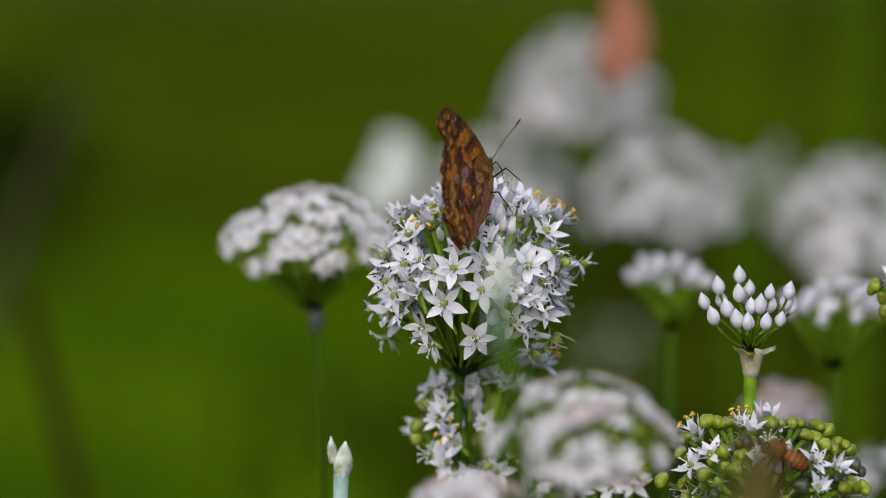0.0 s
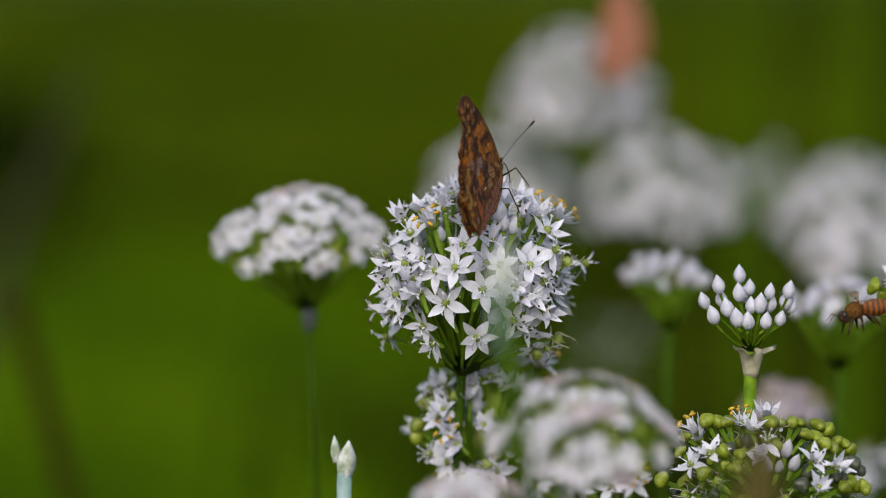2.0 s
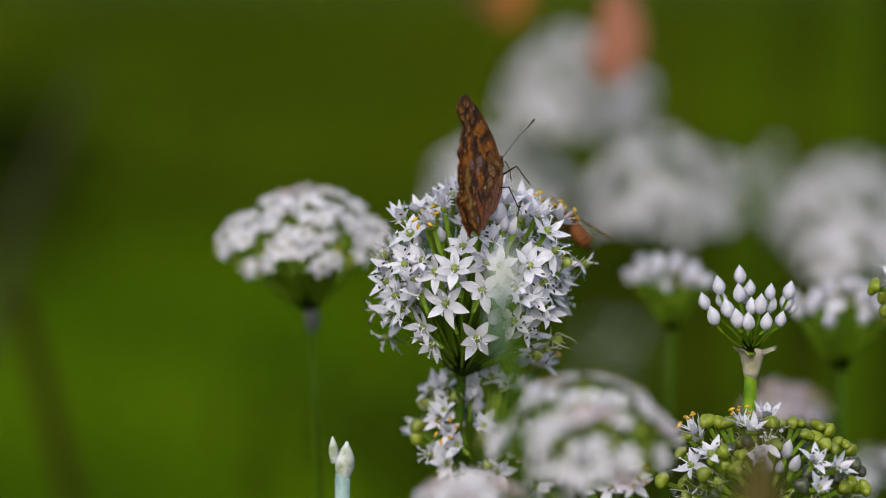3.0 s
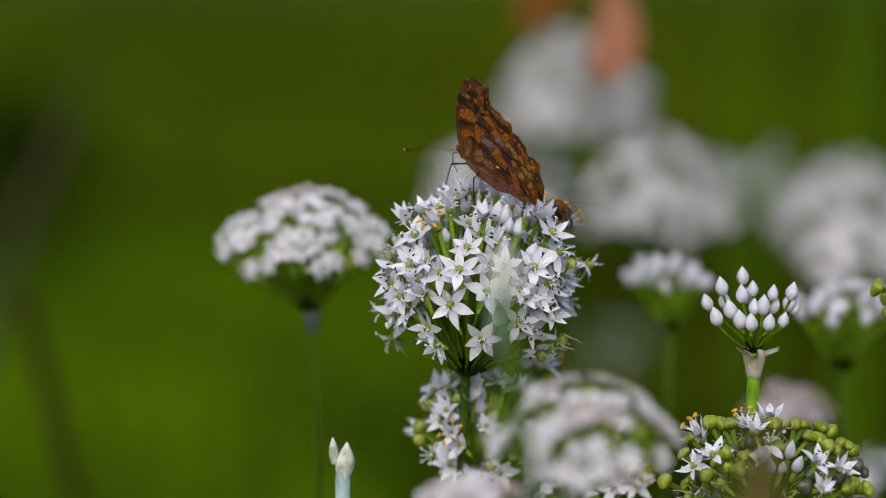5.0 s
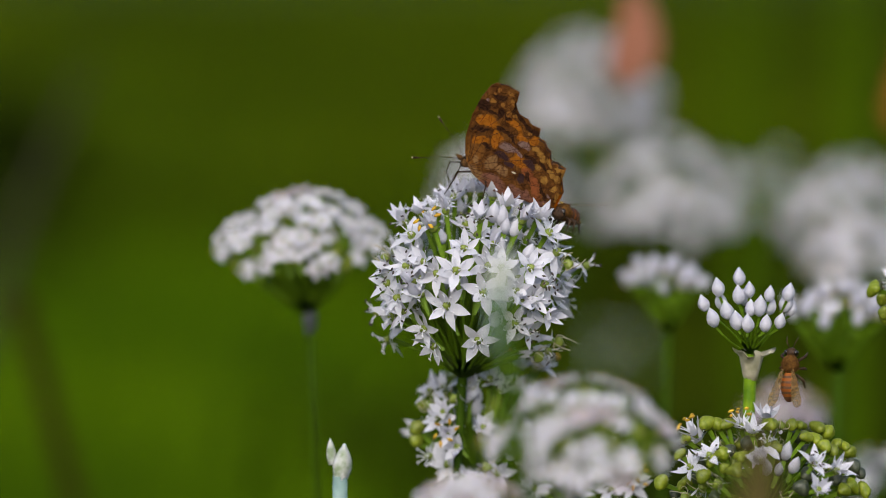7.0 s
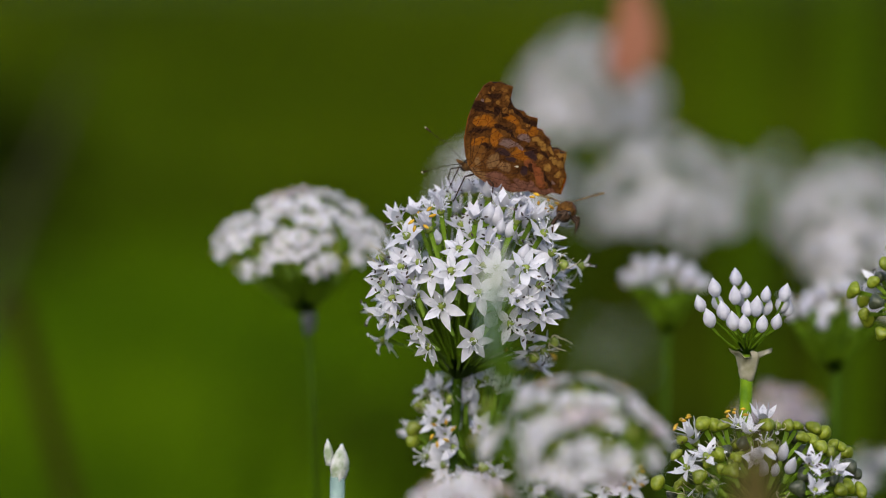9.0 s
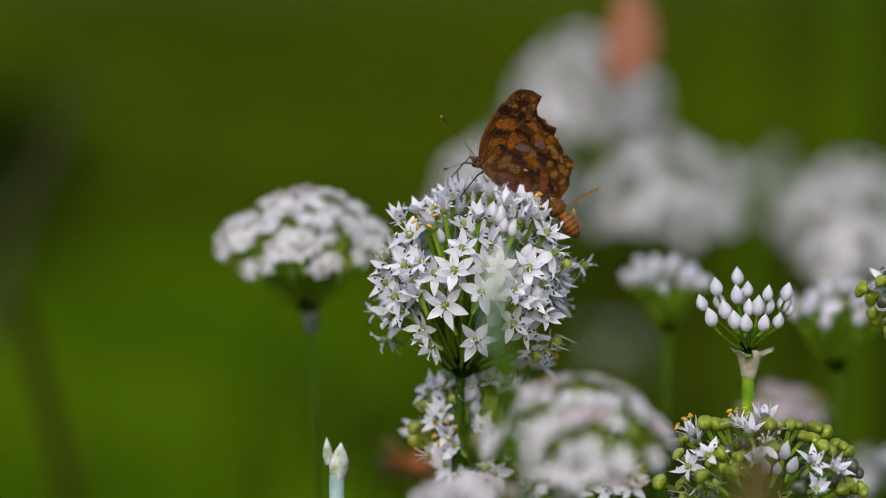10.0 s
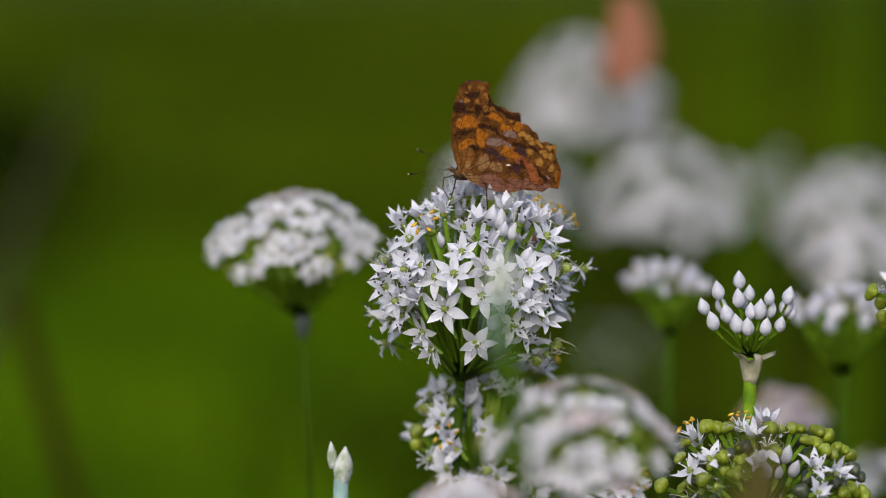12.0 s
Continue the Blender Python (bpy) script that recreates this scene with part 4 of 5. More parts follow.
ORANGE = material("plain orange wing", [(0.3, (0.17, 0.060, 0.002)), (0.7, (0.29, 0.115, 0.004))], 200, 0.8, 0.3, 0.2)
WHITE_WING = material("white wing", [(0.3, (0.66, 0.72, 0.70)), (0.7, (0.80, 0.84, 0.82))], 200, 0.7, 0.2, 0.3)
BEE_FUR = material("golden brown bee fur", [(0.3, (0.045, 0.018, 0.005)), (0.7, (0.16, 0.075, 0.016))], 1800, 0.95, 0.6, gloss=0.1)
BEE_DARK = material("dark bee band", [(0.3, (0.02, 0.010, 0.006)), (0.7, (0.06, 0.03, 0.012))], 1500, 0.55, 0.4, gloss=0.25)
BEE_BAND = material("brown bee band", [(0.3, (0.035, 0.012, 0.003)), (0.7, (0.085, 0.027, 0.005))], 1500, 0.55, 0.5)
BEE_AMBER = material("amber bee band", [(0.3, (0.18, 0.050, 0.004)), (0.7, (0.31, 0.095, 0.008))], 1200, 0.55, 0.4, gloss=0.25)
BEE_WING = material("amber clear wing", [(0.3, (0.40, 0.24, 0.07)), (0.7, (0.58, 0.40, 0.16))], 600, 0.3, 0.1, 0.4, alpha=0.17)

FORE = [(0.3, 0), (1.6, 3), (2.5, 6.5), (2.6, 12), (1.8, 16.6), (0.5, 20.2), (-0.9, 21.5), (-3.4, 21.8), (-6.3, 21.0), (-5.8, 19.0), (-6.6, 17.4), (-8.1, 15.6), (-10, 15.4), (-11, 14.3), (-13.4, 14), (-13.1, 12.4), (-13.6, 11.2), (-8, 5)]
HIND = [(0.2, 0.5), (-4, 7), (-8, 10.6), (-13, 11.6), (-15.2, 11.2), (-16.2, 9.8), (-17.3, 9.4), (-18, 7.3), (-19.6, 7.4), (-21.7, 6.5), (-21.1, 4.6), (-21.7, 3), (-22.8, 0.8), (-21.5, -0.9), (-22.2, -3.5), (-18.5, -4.2), (-10.7, -4.4), (-5.5, -3.5), (-1.5, -1.5)]
FORE_SPOTS = [(-6.5, 13, 1.1, 0.8), (-2.2, 10.9, 1.7, 1.0), (-8.1, 10.4, 0.8, 1.0), (-11, 9.8, 1.1, 1.3), (-0.6, 6.6, 0.8, 0.9), (-2.8, 6.9, 0.9, 1.2), (-7.0, 6.6, 1.0, 1.3), (-1.5, 3.6, 0.6, 0.9), (-3.2, 17.0, 1.8, 1.0), (-2.6, 20.2, 2.4, 0.9)]
HIND_SPOTS = [(-10.4, 3.8, 0.9, 1.2), (-14.6, 3.2, 1.1, 1.9), (-10.2, 0.6, 1.1, 0.9), (-12.8, -1.4, 1.0, 1.4), (-16.6, -0.2, 0.6, 1.1)]


def wing_plate(outline, shift, upper, under, side):
    """A thin plate in the xz plane. side +1: the left wing, whose underside looks to +y."""
    half = 0.00009
    pts = [Vector((x * MM, 0, z * MM)) for x, z in outline]
    mid = sum(pts, Vector()) / len(pts)
    fine_pts = []
    for k, p in enumerate(pts):
        q = pts[(k + 1) % len(pts)]
        fine_pts.append(p)
        rag = 1.0 if 5 < k < len(pts) - 3 else 0.0
        for share, dent in ((0.25, 0.00055), (0.5, 0.0008), (0.75, 0.00035)):
            fine_pts.append(p.lerp(q, share) + (mid - p).normalized() * dent * rag)
    bm = bmesh.new()
    low = [bm.verts.new(p + Vector((0, shift - half, 0))) for p in fine_pts]
    high = [bm.verts.new(p + Vector((0, shift + half, 0))) for p in fine_pts]
    n = len(low)
    a, b = bm.faces.new(low), bm.faces.new(list(reversed(high)))
    a.material_index, b.material_index = (0, 1) if side > 0 else (1, 0)
    for i in range(n):
        bm.faces.new((low[(i + 1) % n], low[i], high[i], high[(i + 1) % n])).material_index = 1
    bmesh.ops.triangulate(bm, faces=bm.faces[:])
    bmesh.ops.recalc_face_normals(bm, faces=bm.faces[:])
    me = bpy.data.meshes.new("wing")
    bm.to_mesh(me)
    bm.free()
    me.materials.append(upper)
    me.materials.append(under)
    return me


def spot_mesh(x, z, rx, rz, y, mat, seed):
    rings = []
    for yy in (-0.00003, 0.00003):
        state = random.Random(seed)
        rings.append([Vector(((x + rx * state.uniform(0.72, 1.2) * math.cos(a)) * MM, y + yy, (z + rz * state.uniform(0.72, 1.2) * math.sin(a)) * MM)) for a in [2 * math.pi * i / 16 for i in range(16)]])
    return mesh_of("spot", *loft(rings), [mat], smooth=False)


def rim_mesh(outline, first, last, deep, y, mat):
    """A scalloped band along the outer margin."""
    pts = [Vector((px, 0, pz)) for px, pz in outline]
    mid = sum(pts, Vector()) / len(pts)
    rings = []
    for k in range(first, last + 1):
        p = pts[k]
        inner = p + (mid - p).normalized() * deep * (1.0 + 0.35 * (-1) ** k)
        outer = p + (mid - p).normalized() * 0.15
        rings.append([Vector((v.x * MM, y + d, v.z * MM)) for v, d in ((outer, -0.00003), (inner, -0.00003), (inner, 0.00003), (outer, 0.00003))])
    return mesh_of("rim", *loft(rings), [mat], smooth=False)


FORE_VEINS = [((0.2, 0.6), (1.4, 8), (-0.8, 14.5), (-4.6, 20.4)), ((0, 0.8), (0.3, 8), (-3.2, 12.6), (-7.0, 17.0)), ((-0.2, 1), (-1.6, 7.4), (-5.6, 11), (-10.2, 14.6)), ((-0.4, 1), (-3.2, 5.6), (-8, 9.6), (-13, 12.6)), ((0.4, 7.2), (-0.7, 8.0), (-1.6, 7.4))]
HIND_VEINS = [((-0.5, 0.4), (-5, 4.6), (-10, 8.2), (-15, 10.4)), ((-0.6, 0.2), (-6.2, 3.2), (-12, 5.8), (-17.4, 8.4)), ((-0.7, 0), (-6.8, 1.4), (-13, 3), (-20.8, 5.4)), ((-0.8, -0.4), (-7, 0), (-14, 0.4), (-21.6, 1.0)), ((-1, -0.9), (-7.4, -1.6), (-14, -1.8), (-21.4, -1.8)), ((-1.4, -1.4), (-7.6, -3.0), (-13, -3.3), (-18.4, -3.4)), ((-6.2, 3.2), (-7.4, 2.6), (-6.8, 1.4)), ((-2.6, 2.2), (-3.4, 1.0), (-2.8, -0.4))]


def vein_mesh(points, y):
    """A fine raised vein on a wing, smooth through its points."""
    line = []
    for k in range(len(points) - 1):
        (ax, az), (bx, bz) = points[k], points[k + 1]
        line += [(ax * MM, y, az * MM), ((ax * 0.5 + bx * 0.5 - 0.12) * MM, y, (az * 0.5 + bz * 0.5 + 0.12) * MM)]
    line.append((points[-1][0] * MM, y, points[-1][1] * MM))
    return mesh_of("vein", *tube(line, [0.00008 - 0.00004 * k / len(line) for k in range(len(line))], 5), [VEIN])


def lunule_spots(outline, first, last, deep):
    """Places of the pale spots inside the rim, one between each two teeth."""
    pts = [Vector((px, 0, pz)) for px, pz in outline]
    mid = sum(pts, Vector()) / len(pts)
    places = []
    for k in range(first, last):
        p = (pts[k] + pts[k + 1]) / 2
        places.append(p + (mid - p).normalized() * deep)
    return places


def butterfly(name, label, upper, under, marks=True):
    """A butterfly, head to +x, wings upright in the xz plane. Returns the thing and its two wings."""
    root = tagged(new(name), label, "butterfly")
    nose = Matrix.Translation((-0.0024, 0, 0.0003)) @ Matrix.Rotation(radians(-13), 4, "Y")
    vs, fs = egg(0.0075, ((0, 0.0005), (0.2, 0.0009), (0.55, 0.0011), (0.85, 0.0011), (1, 0.0007)), 12)
    part("thorax", mesh_of("thorax", vs, fs, [FUR]), root, nose @ Matrix.Translation((-0.0055, 0, -0.0008)) @ turned((1, 0, 0)))
    vs, fs = egg(0.0115, ((0, 0.0004), (0.15, 0.0011), (0.5, 0.0017), (0.85, 0.0016), (1, 0.0009)), 12)
    vs = [Vector((v.x * 0.6, v.y * 0.6, v.z)) for v in vs]
    part("abdomen", mesh_of("abdomen", vs, fs, [FUR]), root, nose @ Matrix.Translation((-0.0158, 0, -0.0004)) @ turned((1, 0, 0)))
    head = part("head", mesh_of("head", *egg(0.0024, ((0, 0.0006), (0.25, 0.0011), (0.6, 0.0012), (0.9, 0.0007), (1, 0.0003)), 10), [FUR]), root, nose @ Matrix.Translation((0.0018, 0, -0.0008)) @ turned((1, 0, 0)))
    for side in (-1, 1):
        part("eye", mesh_of("eye", *egg(0.0013, ((0, 0.0003), (0.3, 0.00062), (0.7, 0.00062), (1, 0.0003)), 8), [EYE_DARK]), head, Matrix.Translation((0, side * 0.0009, 0.0009)))
        tip = Vector((0.0112 + side * 0.0009, side * 0.0080, 0.0028 - side * 0.0024))
        root_at = Vector((0.0014, side * 0.0005, 0.0010))
        part("palp", mesh_of("palp", *tube([(0.0012, side * 0.0004, 0.0004), (0.0024, side * 0.0004, 0.0009), (0.0033, side * 0.0003, 0.0013)], [0.0004, 0.00042, 0.00012], 8), [FUR]), root)
        feeler = part("antenna", mesh_of("antenna", *tube([root_at, root_at.lerp(tip, 0.5) + Vector((0, 0, 0.0004)), root_at.lerp(tip, 0.84), root_at.lerp(tip, 0.92), tip], [0.00009, 0.00007, 0.00008, 0.00024, 0.00022], 6), [LEG]), root)
        part("antenna_tip", mesh_of("antenna_tip", *tube([tip, tip + (tip - root_at).normalized() * 0.0003], [0.00023, 0.0001], 6), [PALE_TIP]), feeler)
    for side in (-1, 1):
        for x, reach, fall in ((0.001, 0.004, -0.0062), (-0.003, -0.001, -0.0066)):
            hip = nose @ Vector((x, side * 0.001, -0.0018))
            knee = hip + Vector((reach * 0.6, side * 0.0028, 0.0002))
            foot = hip + Vector((reach, side * 0.0032, fall))
            part("leg", mesh_of("leg", *tube([hip, knee, knee.lerp(foot, 0.6), foot], [0.00026, 0.00018, 0.00014, 0.0001], 6), [LEG]), root)
    part("proboscis", mesh_of("proboscis", *tube([(0.0016, 0, -0.0002), (0.0042, 0, -0.001), (0.0044, 0, -0.0035), (0.0030, 0, -0.0058)], [0.00016, 0.00014, 0.00013, 0.0001], 6), [LEG]), root)
    wings = []
    for side, wing_name in ((1, "left_wing"), (-1, "right_wing")):
        wing = part(wing_name, wing_plate(FORE, side * 0.0009, upper, under, side), root)
        part("hindwing", wing_plate(HIND, side * 0.0012, upper, under, side), wing)
        if marks:
            for k, (x, z, a, b) in enumerate(FORE_SPOTS):
                part("spot", spot_mesh(x, z, a * 1.08, b * 1.05, side * 0.00077, SPOT, k), wing)
            for k, (x, z, a, b) in enumerate(HIND_SPOTS):
                part("spot", spot_mesh(x, z, a * 1.08, b * 1.05, side * 0.00106, SPOT, k + 40), wing)
            for vein in FORE_VEINS:
                part("vein", vein_mesh(vein, side * 0.00099), wing)
            for vein in HIND_VEINS:
                part("vein", vein_mesh(vein, side * 0.00129), wing)
            for outline, first, last, y in ((FORE, 6, 15, 0.00074), (HIND, 3, 14, 0.00103)):
                for k, at in enumerate(lunule_spots(outline, first, last, 1.5)):
                    part("lunule", spot_mesh(at.x, at.z, 0.34 + 0.18 * (k * 7 % 5) / 4, 0.28 + 0.24 * (k * 3 % 4) / 3, side * y, LUNULE, k + 100), wing)
            part("pale_mark", spot_mesh(-10.6, 2.0, 0.55, 0.22, side * 0.00133, COMMA_MARK, 80), wing)
            part("rim", rim_mesh(FORE, 5, 15, 2.9, side * 0.00078, RIM), wing)
            part("rim", rim_mesh(HIND, 3, 14, 3.6, side * 0.00107, RIM), wing)
        wings.append(wing)
    return root, wings[0], wings[1]


def bee(label):
    """A honey bee, head to +x, about 12 mm long. Returns the thing and its two wings."""
    root = tagged(new("honey_bee"), label, "bee", "honey bees")
    part("head", mesh_of("head", *egg(0.0022, ((0, 0.0007), (0.3, 0.0016), (0.7, 0.0014), (1, 0.0005)), 10), [BEE_DARK]), root, Matrix.Translation((0.0030, 0, -0.0004)) @ turned((1, 0, -0.3)))
    part("thorax", mesh_of("thorax", *egg(0.0042, ((0, 0.0008), (0.2, 0.0018), (0.5, 0.0021), (0.8, 0.0017), (1, 0.0008)), 12), [BEE_FUR]), root, Matrix.Translation((-0.0008, 0, 0)) @ turned((1, 0, 0)))
    rng = random.Random(9)
    verts, faces = [], []
    for _ in range(260):
        way = Vector((rng.gauss(0, 1), rng.gauss(0, 1), rng.gauss(0.3, 1))).normalized()
        at = Vector((0.0012 + way.x * 0.0019, way.y * 0.0019, way.z * 0.0019))
        side = way.cross(Vector((rng.gauss(0, 1), rng.gauss(0, 1), 0.3))).normalized() * 0.00007
        n = len(verts)
        verts += [at - side, at + side, at + way * rng.uniform(0.0004, 0.0009) - Vector((0.0003, 0, 0))]
        faces.append((n, n + 1, n + 2))
    part("fur", mesh_of("fur", verts, faces, [BEE_FUR], smooth=False), root, label="golden brown fuzz")
    bulk = lambda s: 0.00022 + 0.00185 * math.sin(math.pi * min(1.0, s * 0.93 + 0.02)) ** 0.75
    profile = []
    for k in range(6):
        profile += [((k + f) / 6, bulk((k + f) / 6) * wide) for f, wide in ((0.02, 0.97), (0.3, 1.0), (0.55, 1.04))]
    vs, fs = egg(0.0072, profile, 12)
    slots = [0 if (k // 12) % 3 == 2 or k < 24 else 1 for k in range(len(fs))]
    part("abdomen", mesh_of("abdomen", vs, fs, [BEE_BAND, BEE_AMBER], slots), root, Matrix.Translation((-0.0072, 0, -0.0012)) @ turned((1, 0, 0.18)), "amber abdomen with dark bands")
    for side in (-1, 1):
        part("eye", mesh_of("eye", *egg(0.0016, ((0, 0.0003), (0.3, 0.0006), (0.7, 0.0006), (1, 0.0003)), 8), [EYE_DARK]), root, Matrix.Translation((0.0040, side * 0.0011, -0.0010)))
        part("antenna", mesh_of("antenna", *tube([(0.005, side * 0.0004, -0.0002), (0.0062, side * 0.001, 0.0006), (0.0078, side * 0.0014, -0.0006)], [0.00012, 0.00012, 0.0001], 5), [BEE_DARK]), root)
        for x, reach in ((0.0022, 0.0026), (0.0005, 0.0005), (-0.0008, -0.0024)):
            part("leg", mesh_of("leg", *tube([(x, side * 0.0012, -0.0012), (x + reach * 0.5, side * 0.0028, -0.0022), (x + reach, side * 0.0026, -0.0046)], [0.0003, 0.00035, 0.00015], 6), [BEE_DARK]), root)
    wings = []
    for side, wing_name in ((1, "left_wing"), (-1, "right_wing")):
        rings = []
        for s, w in ((0, 0.25), (0.2, 0.55), (0.5, 0.9), (0.8, 1.15), (0.95, 0.8), (1, 0.25)):
            x = -s * 0.0088
            rings.append([Vector((x, w * 0.001 + side * s * 0.001, 0.00003)), Vector((x, -w * 0.001 + side * s * 0.001, 0.00003)), Vector((x, -w * 0.001 + side * s * 0.001, -0.00003)), Vector((x, w * 0.001 + side * s * 0.001, -0.00003))])
        wings.append(part(wing_name, mesh_of("wing", *loft(rings), [BEE_WING], smooth=False), root, Matrix.Translation((-0.0002, side * 0.0012, 0.0019))))
    return root, wings[0], wings[1]


comma, comma_left, comma_right = butterfly("butterfly", "mottled orange brown comma butterfly feeding on the white head", UPPER, UNDER)
flyer, flyer_left, flyer_right = butterfly("butterfly", "orange butterfly fluttering behind the flowers", ORANGE, ORANGE, False)
rester, rester_left, rester_right = butterfly("butterfly", "salmon orange butterfly resting on a far head", SALMON, SALMON, False)
white_one, white_left, white_right = butterfly("butterfly", "white butterfly flying past", WHITE_WING, WHITE_WING, False)
bee_one, bee_one_left, bee_one_right = bee("honey bee gathering on the flower heads")
bee_two, bee_two_left, bee_two_right = bee("honey bee flying between the flower heads")
bee_three, bee_three_left, bee_three_right = bee("honey bee flying close by")


# ---- what moves ----
def sway(root, rows):
    """Rock a stem about its foot: seconds and millimetres to the right at the head."""
    at = root.matrix_basis.translation.copy()
    walk(root, [(t, Matrix.Translation(at) @ Matrix.Rotation(mm * MM / 0.43, 4, "Y")) for t, mm in rows])


def fly(thing, rows):
    """Seconds, place in millimetres and turn in degrees."""
    walk(thing, [(t, pose(x * MM, y * MM, z * MM, rx, ry, rz)) for t, x, y, z, rx, ry, rz in rows])


def flap(left, right, rows):
    """Open a pair of wings: seconds and degrees from the upright."""
    hinge = Vector((0.98, 0, 0.19))
    walk(left, [(t, Matrix.Rotation(-radians(a), 4, hinge)) for t, a in rows])
    walk(right, [(t, Matrix.Rotation(radians(a), 4, hinge)) for t, a in rows])


def spread_wings(left, right, rows):
    """Swing a bee's wings out: seconds, degrees outwards and degrees up."""
    for wing, side in ((left, 1), (right, -1)):
        at = Matrix.Translation(wing.matrix_basis.translation.copy())
        walk(wing, [(t, at @ Matrix.Rotation(-side * radians(out), 4, "Z") @ Matrix.Rotation(radians(up), 4, "Y")) for t, out, up in rows])


def motions():
    sway(main_head, [(0, -0.6), (0.5, -0.3), (1, -0.5), (1.5, -0.4), (2, -0.3), (2.5, -0.2), (3, -0.4), (5, -0.0), (5.5, 0.0), (6, 0.0), (6.5, -0.0), (7, -0.0), (9, -0.3), (9.5, -0.2), (10, 0.0), (10.5, -0.2), (11, -0.4), (11.5, -0.4), (12, -0.4)])
    sway(side_head, [(0, 1.6), (0.5, -0.1), (1, -0.0), (1.5, -0.4), (2, -0.2), (2.5, 0.2), (3, 0.5), (5, -0.1), (5.5, 0.0), (6, 0.6), (6.5, 1.0), (7, 0.1), (9, 0.7), (9.5, 0.3), (10, 0.9), (10.5, 0.6), (11, 0.4), (11.5, -1.6), (12, -1.7)])
    sway(bud_back_head, [(0, 0.8), (0.5, 0.2), (1, 0.7), (1.5, 0.2), (2, -0.1), (2.5, -0.2), (3, 0.5), (5, -0.4), (5.5, 0.0), (6, 0.7), (6.5, 0.4), (7, -0.2), (9, 0.7), (9.5, -0.5), (10, 0.4), (10.5, 0.2), (11, 0.3), (11.5, 0.7), (12, 0.2)])
    sway(front_head, [(0, 0.2), (0.5, 0.1), (1, 0.6), (1.5, 0.3), (2, 0.4), (2.5, 0.3), (3, 0.4), (5, -0.1), (5.5, 0.0), (6, 0.1), (6.5, -0.1), (7, 0.3), (9, -0.4), (9.5, -0.5), (10, -0.4), (10.5, -0.3), (11, -0.2), (11.5, 0.5), (12, 0.0)])
    sway(front_low_head, [(0, 0.1), (0.5, -0.0), (1, 0.4), (1.5, 0.2), (2, 0.1), (2.5, 0.0), (3, 0.2), (5, -0.2), (5.5, 0.0), (6, 0.0), (6.5, -0.0), (7, 0.2), (9, -0.2), (9.5, -0.2), (10, -0.2), (10.5, 0.0), (12, 0.0)])
    sway(near_bud, [(0, 0.1), (0.5, -0.2), (1, 0.3), (1.5, 0.2), (2, 0.3), (2.5, 0.2), (3, 0.2), (5, -0.2), (5.5, 0.0), (6, 0.0), (6.5, -0.0), (7, 0.0), (9, -0.5), (9.5, -0.9), (10, -0.4), (10.5, -0.2), (11, -0.1), (11.5, 0.3), (12, 0.0)])
    sway(young_bud, [(0, 0.1), (0.5, 0.2), (1, 0.8), (1.5, 0.4), (2, 0.9), (2.5, 0.6), (3, 0.4), (5, -0.2), (5.5, 0.0), (6, 0.0), (6.5, 0.0), (7, 0.0), (9, 0.2), (9.5, -0.4), (10, -0.4), (10.5, 0.4), (11, 0.7), (11.5, -0.2), (12, 0.2)])
    sway(spike, [(0, 2.2), (0.5, 1.6), (1, 0.5), (1.5, 0.7), (2, -1.7), (2.5, -2.0), (3, -0.6), (5, 0.0), (5.5, 0.0), (6, 0.0), (6.5, 0.5), (7, 0.2), (12, 0.0)])
    sway(right_bud_head, [(2.5, -0.6), (3, -0.4), (5, -0.4), (5.5, 0.0), (6, 0.7), (6.5, 0.0), (7, -1.5), (12, 0.0)])
    for root, lag in ((far_top_head, 1.0), (far_mid_head, 0.7), (far_right_head, 0.5), (far_left_head, 0.8), (gap_head, 0.6), (pink_head, 0.4)):
        sway(root, [(t, mm * lag) for t, mm in ((0, 0.0), (1.5, -0.5), (2.5, -1.0), (5.5, -3.0), (6.5, 3.6), (7.2, 2.0), (9.5, 3.6), (10.5, 1.2), (12, 2.0))])
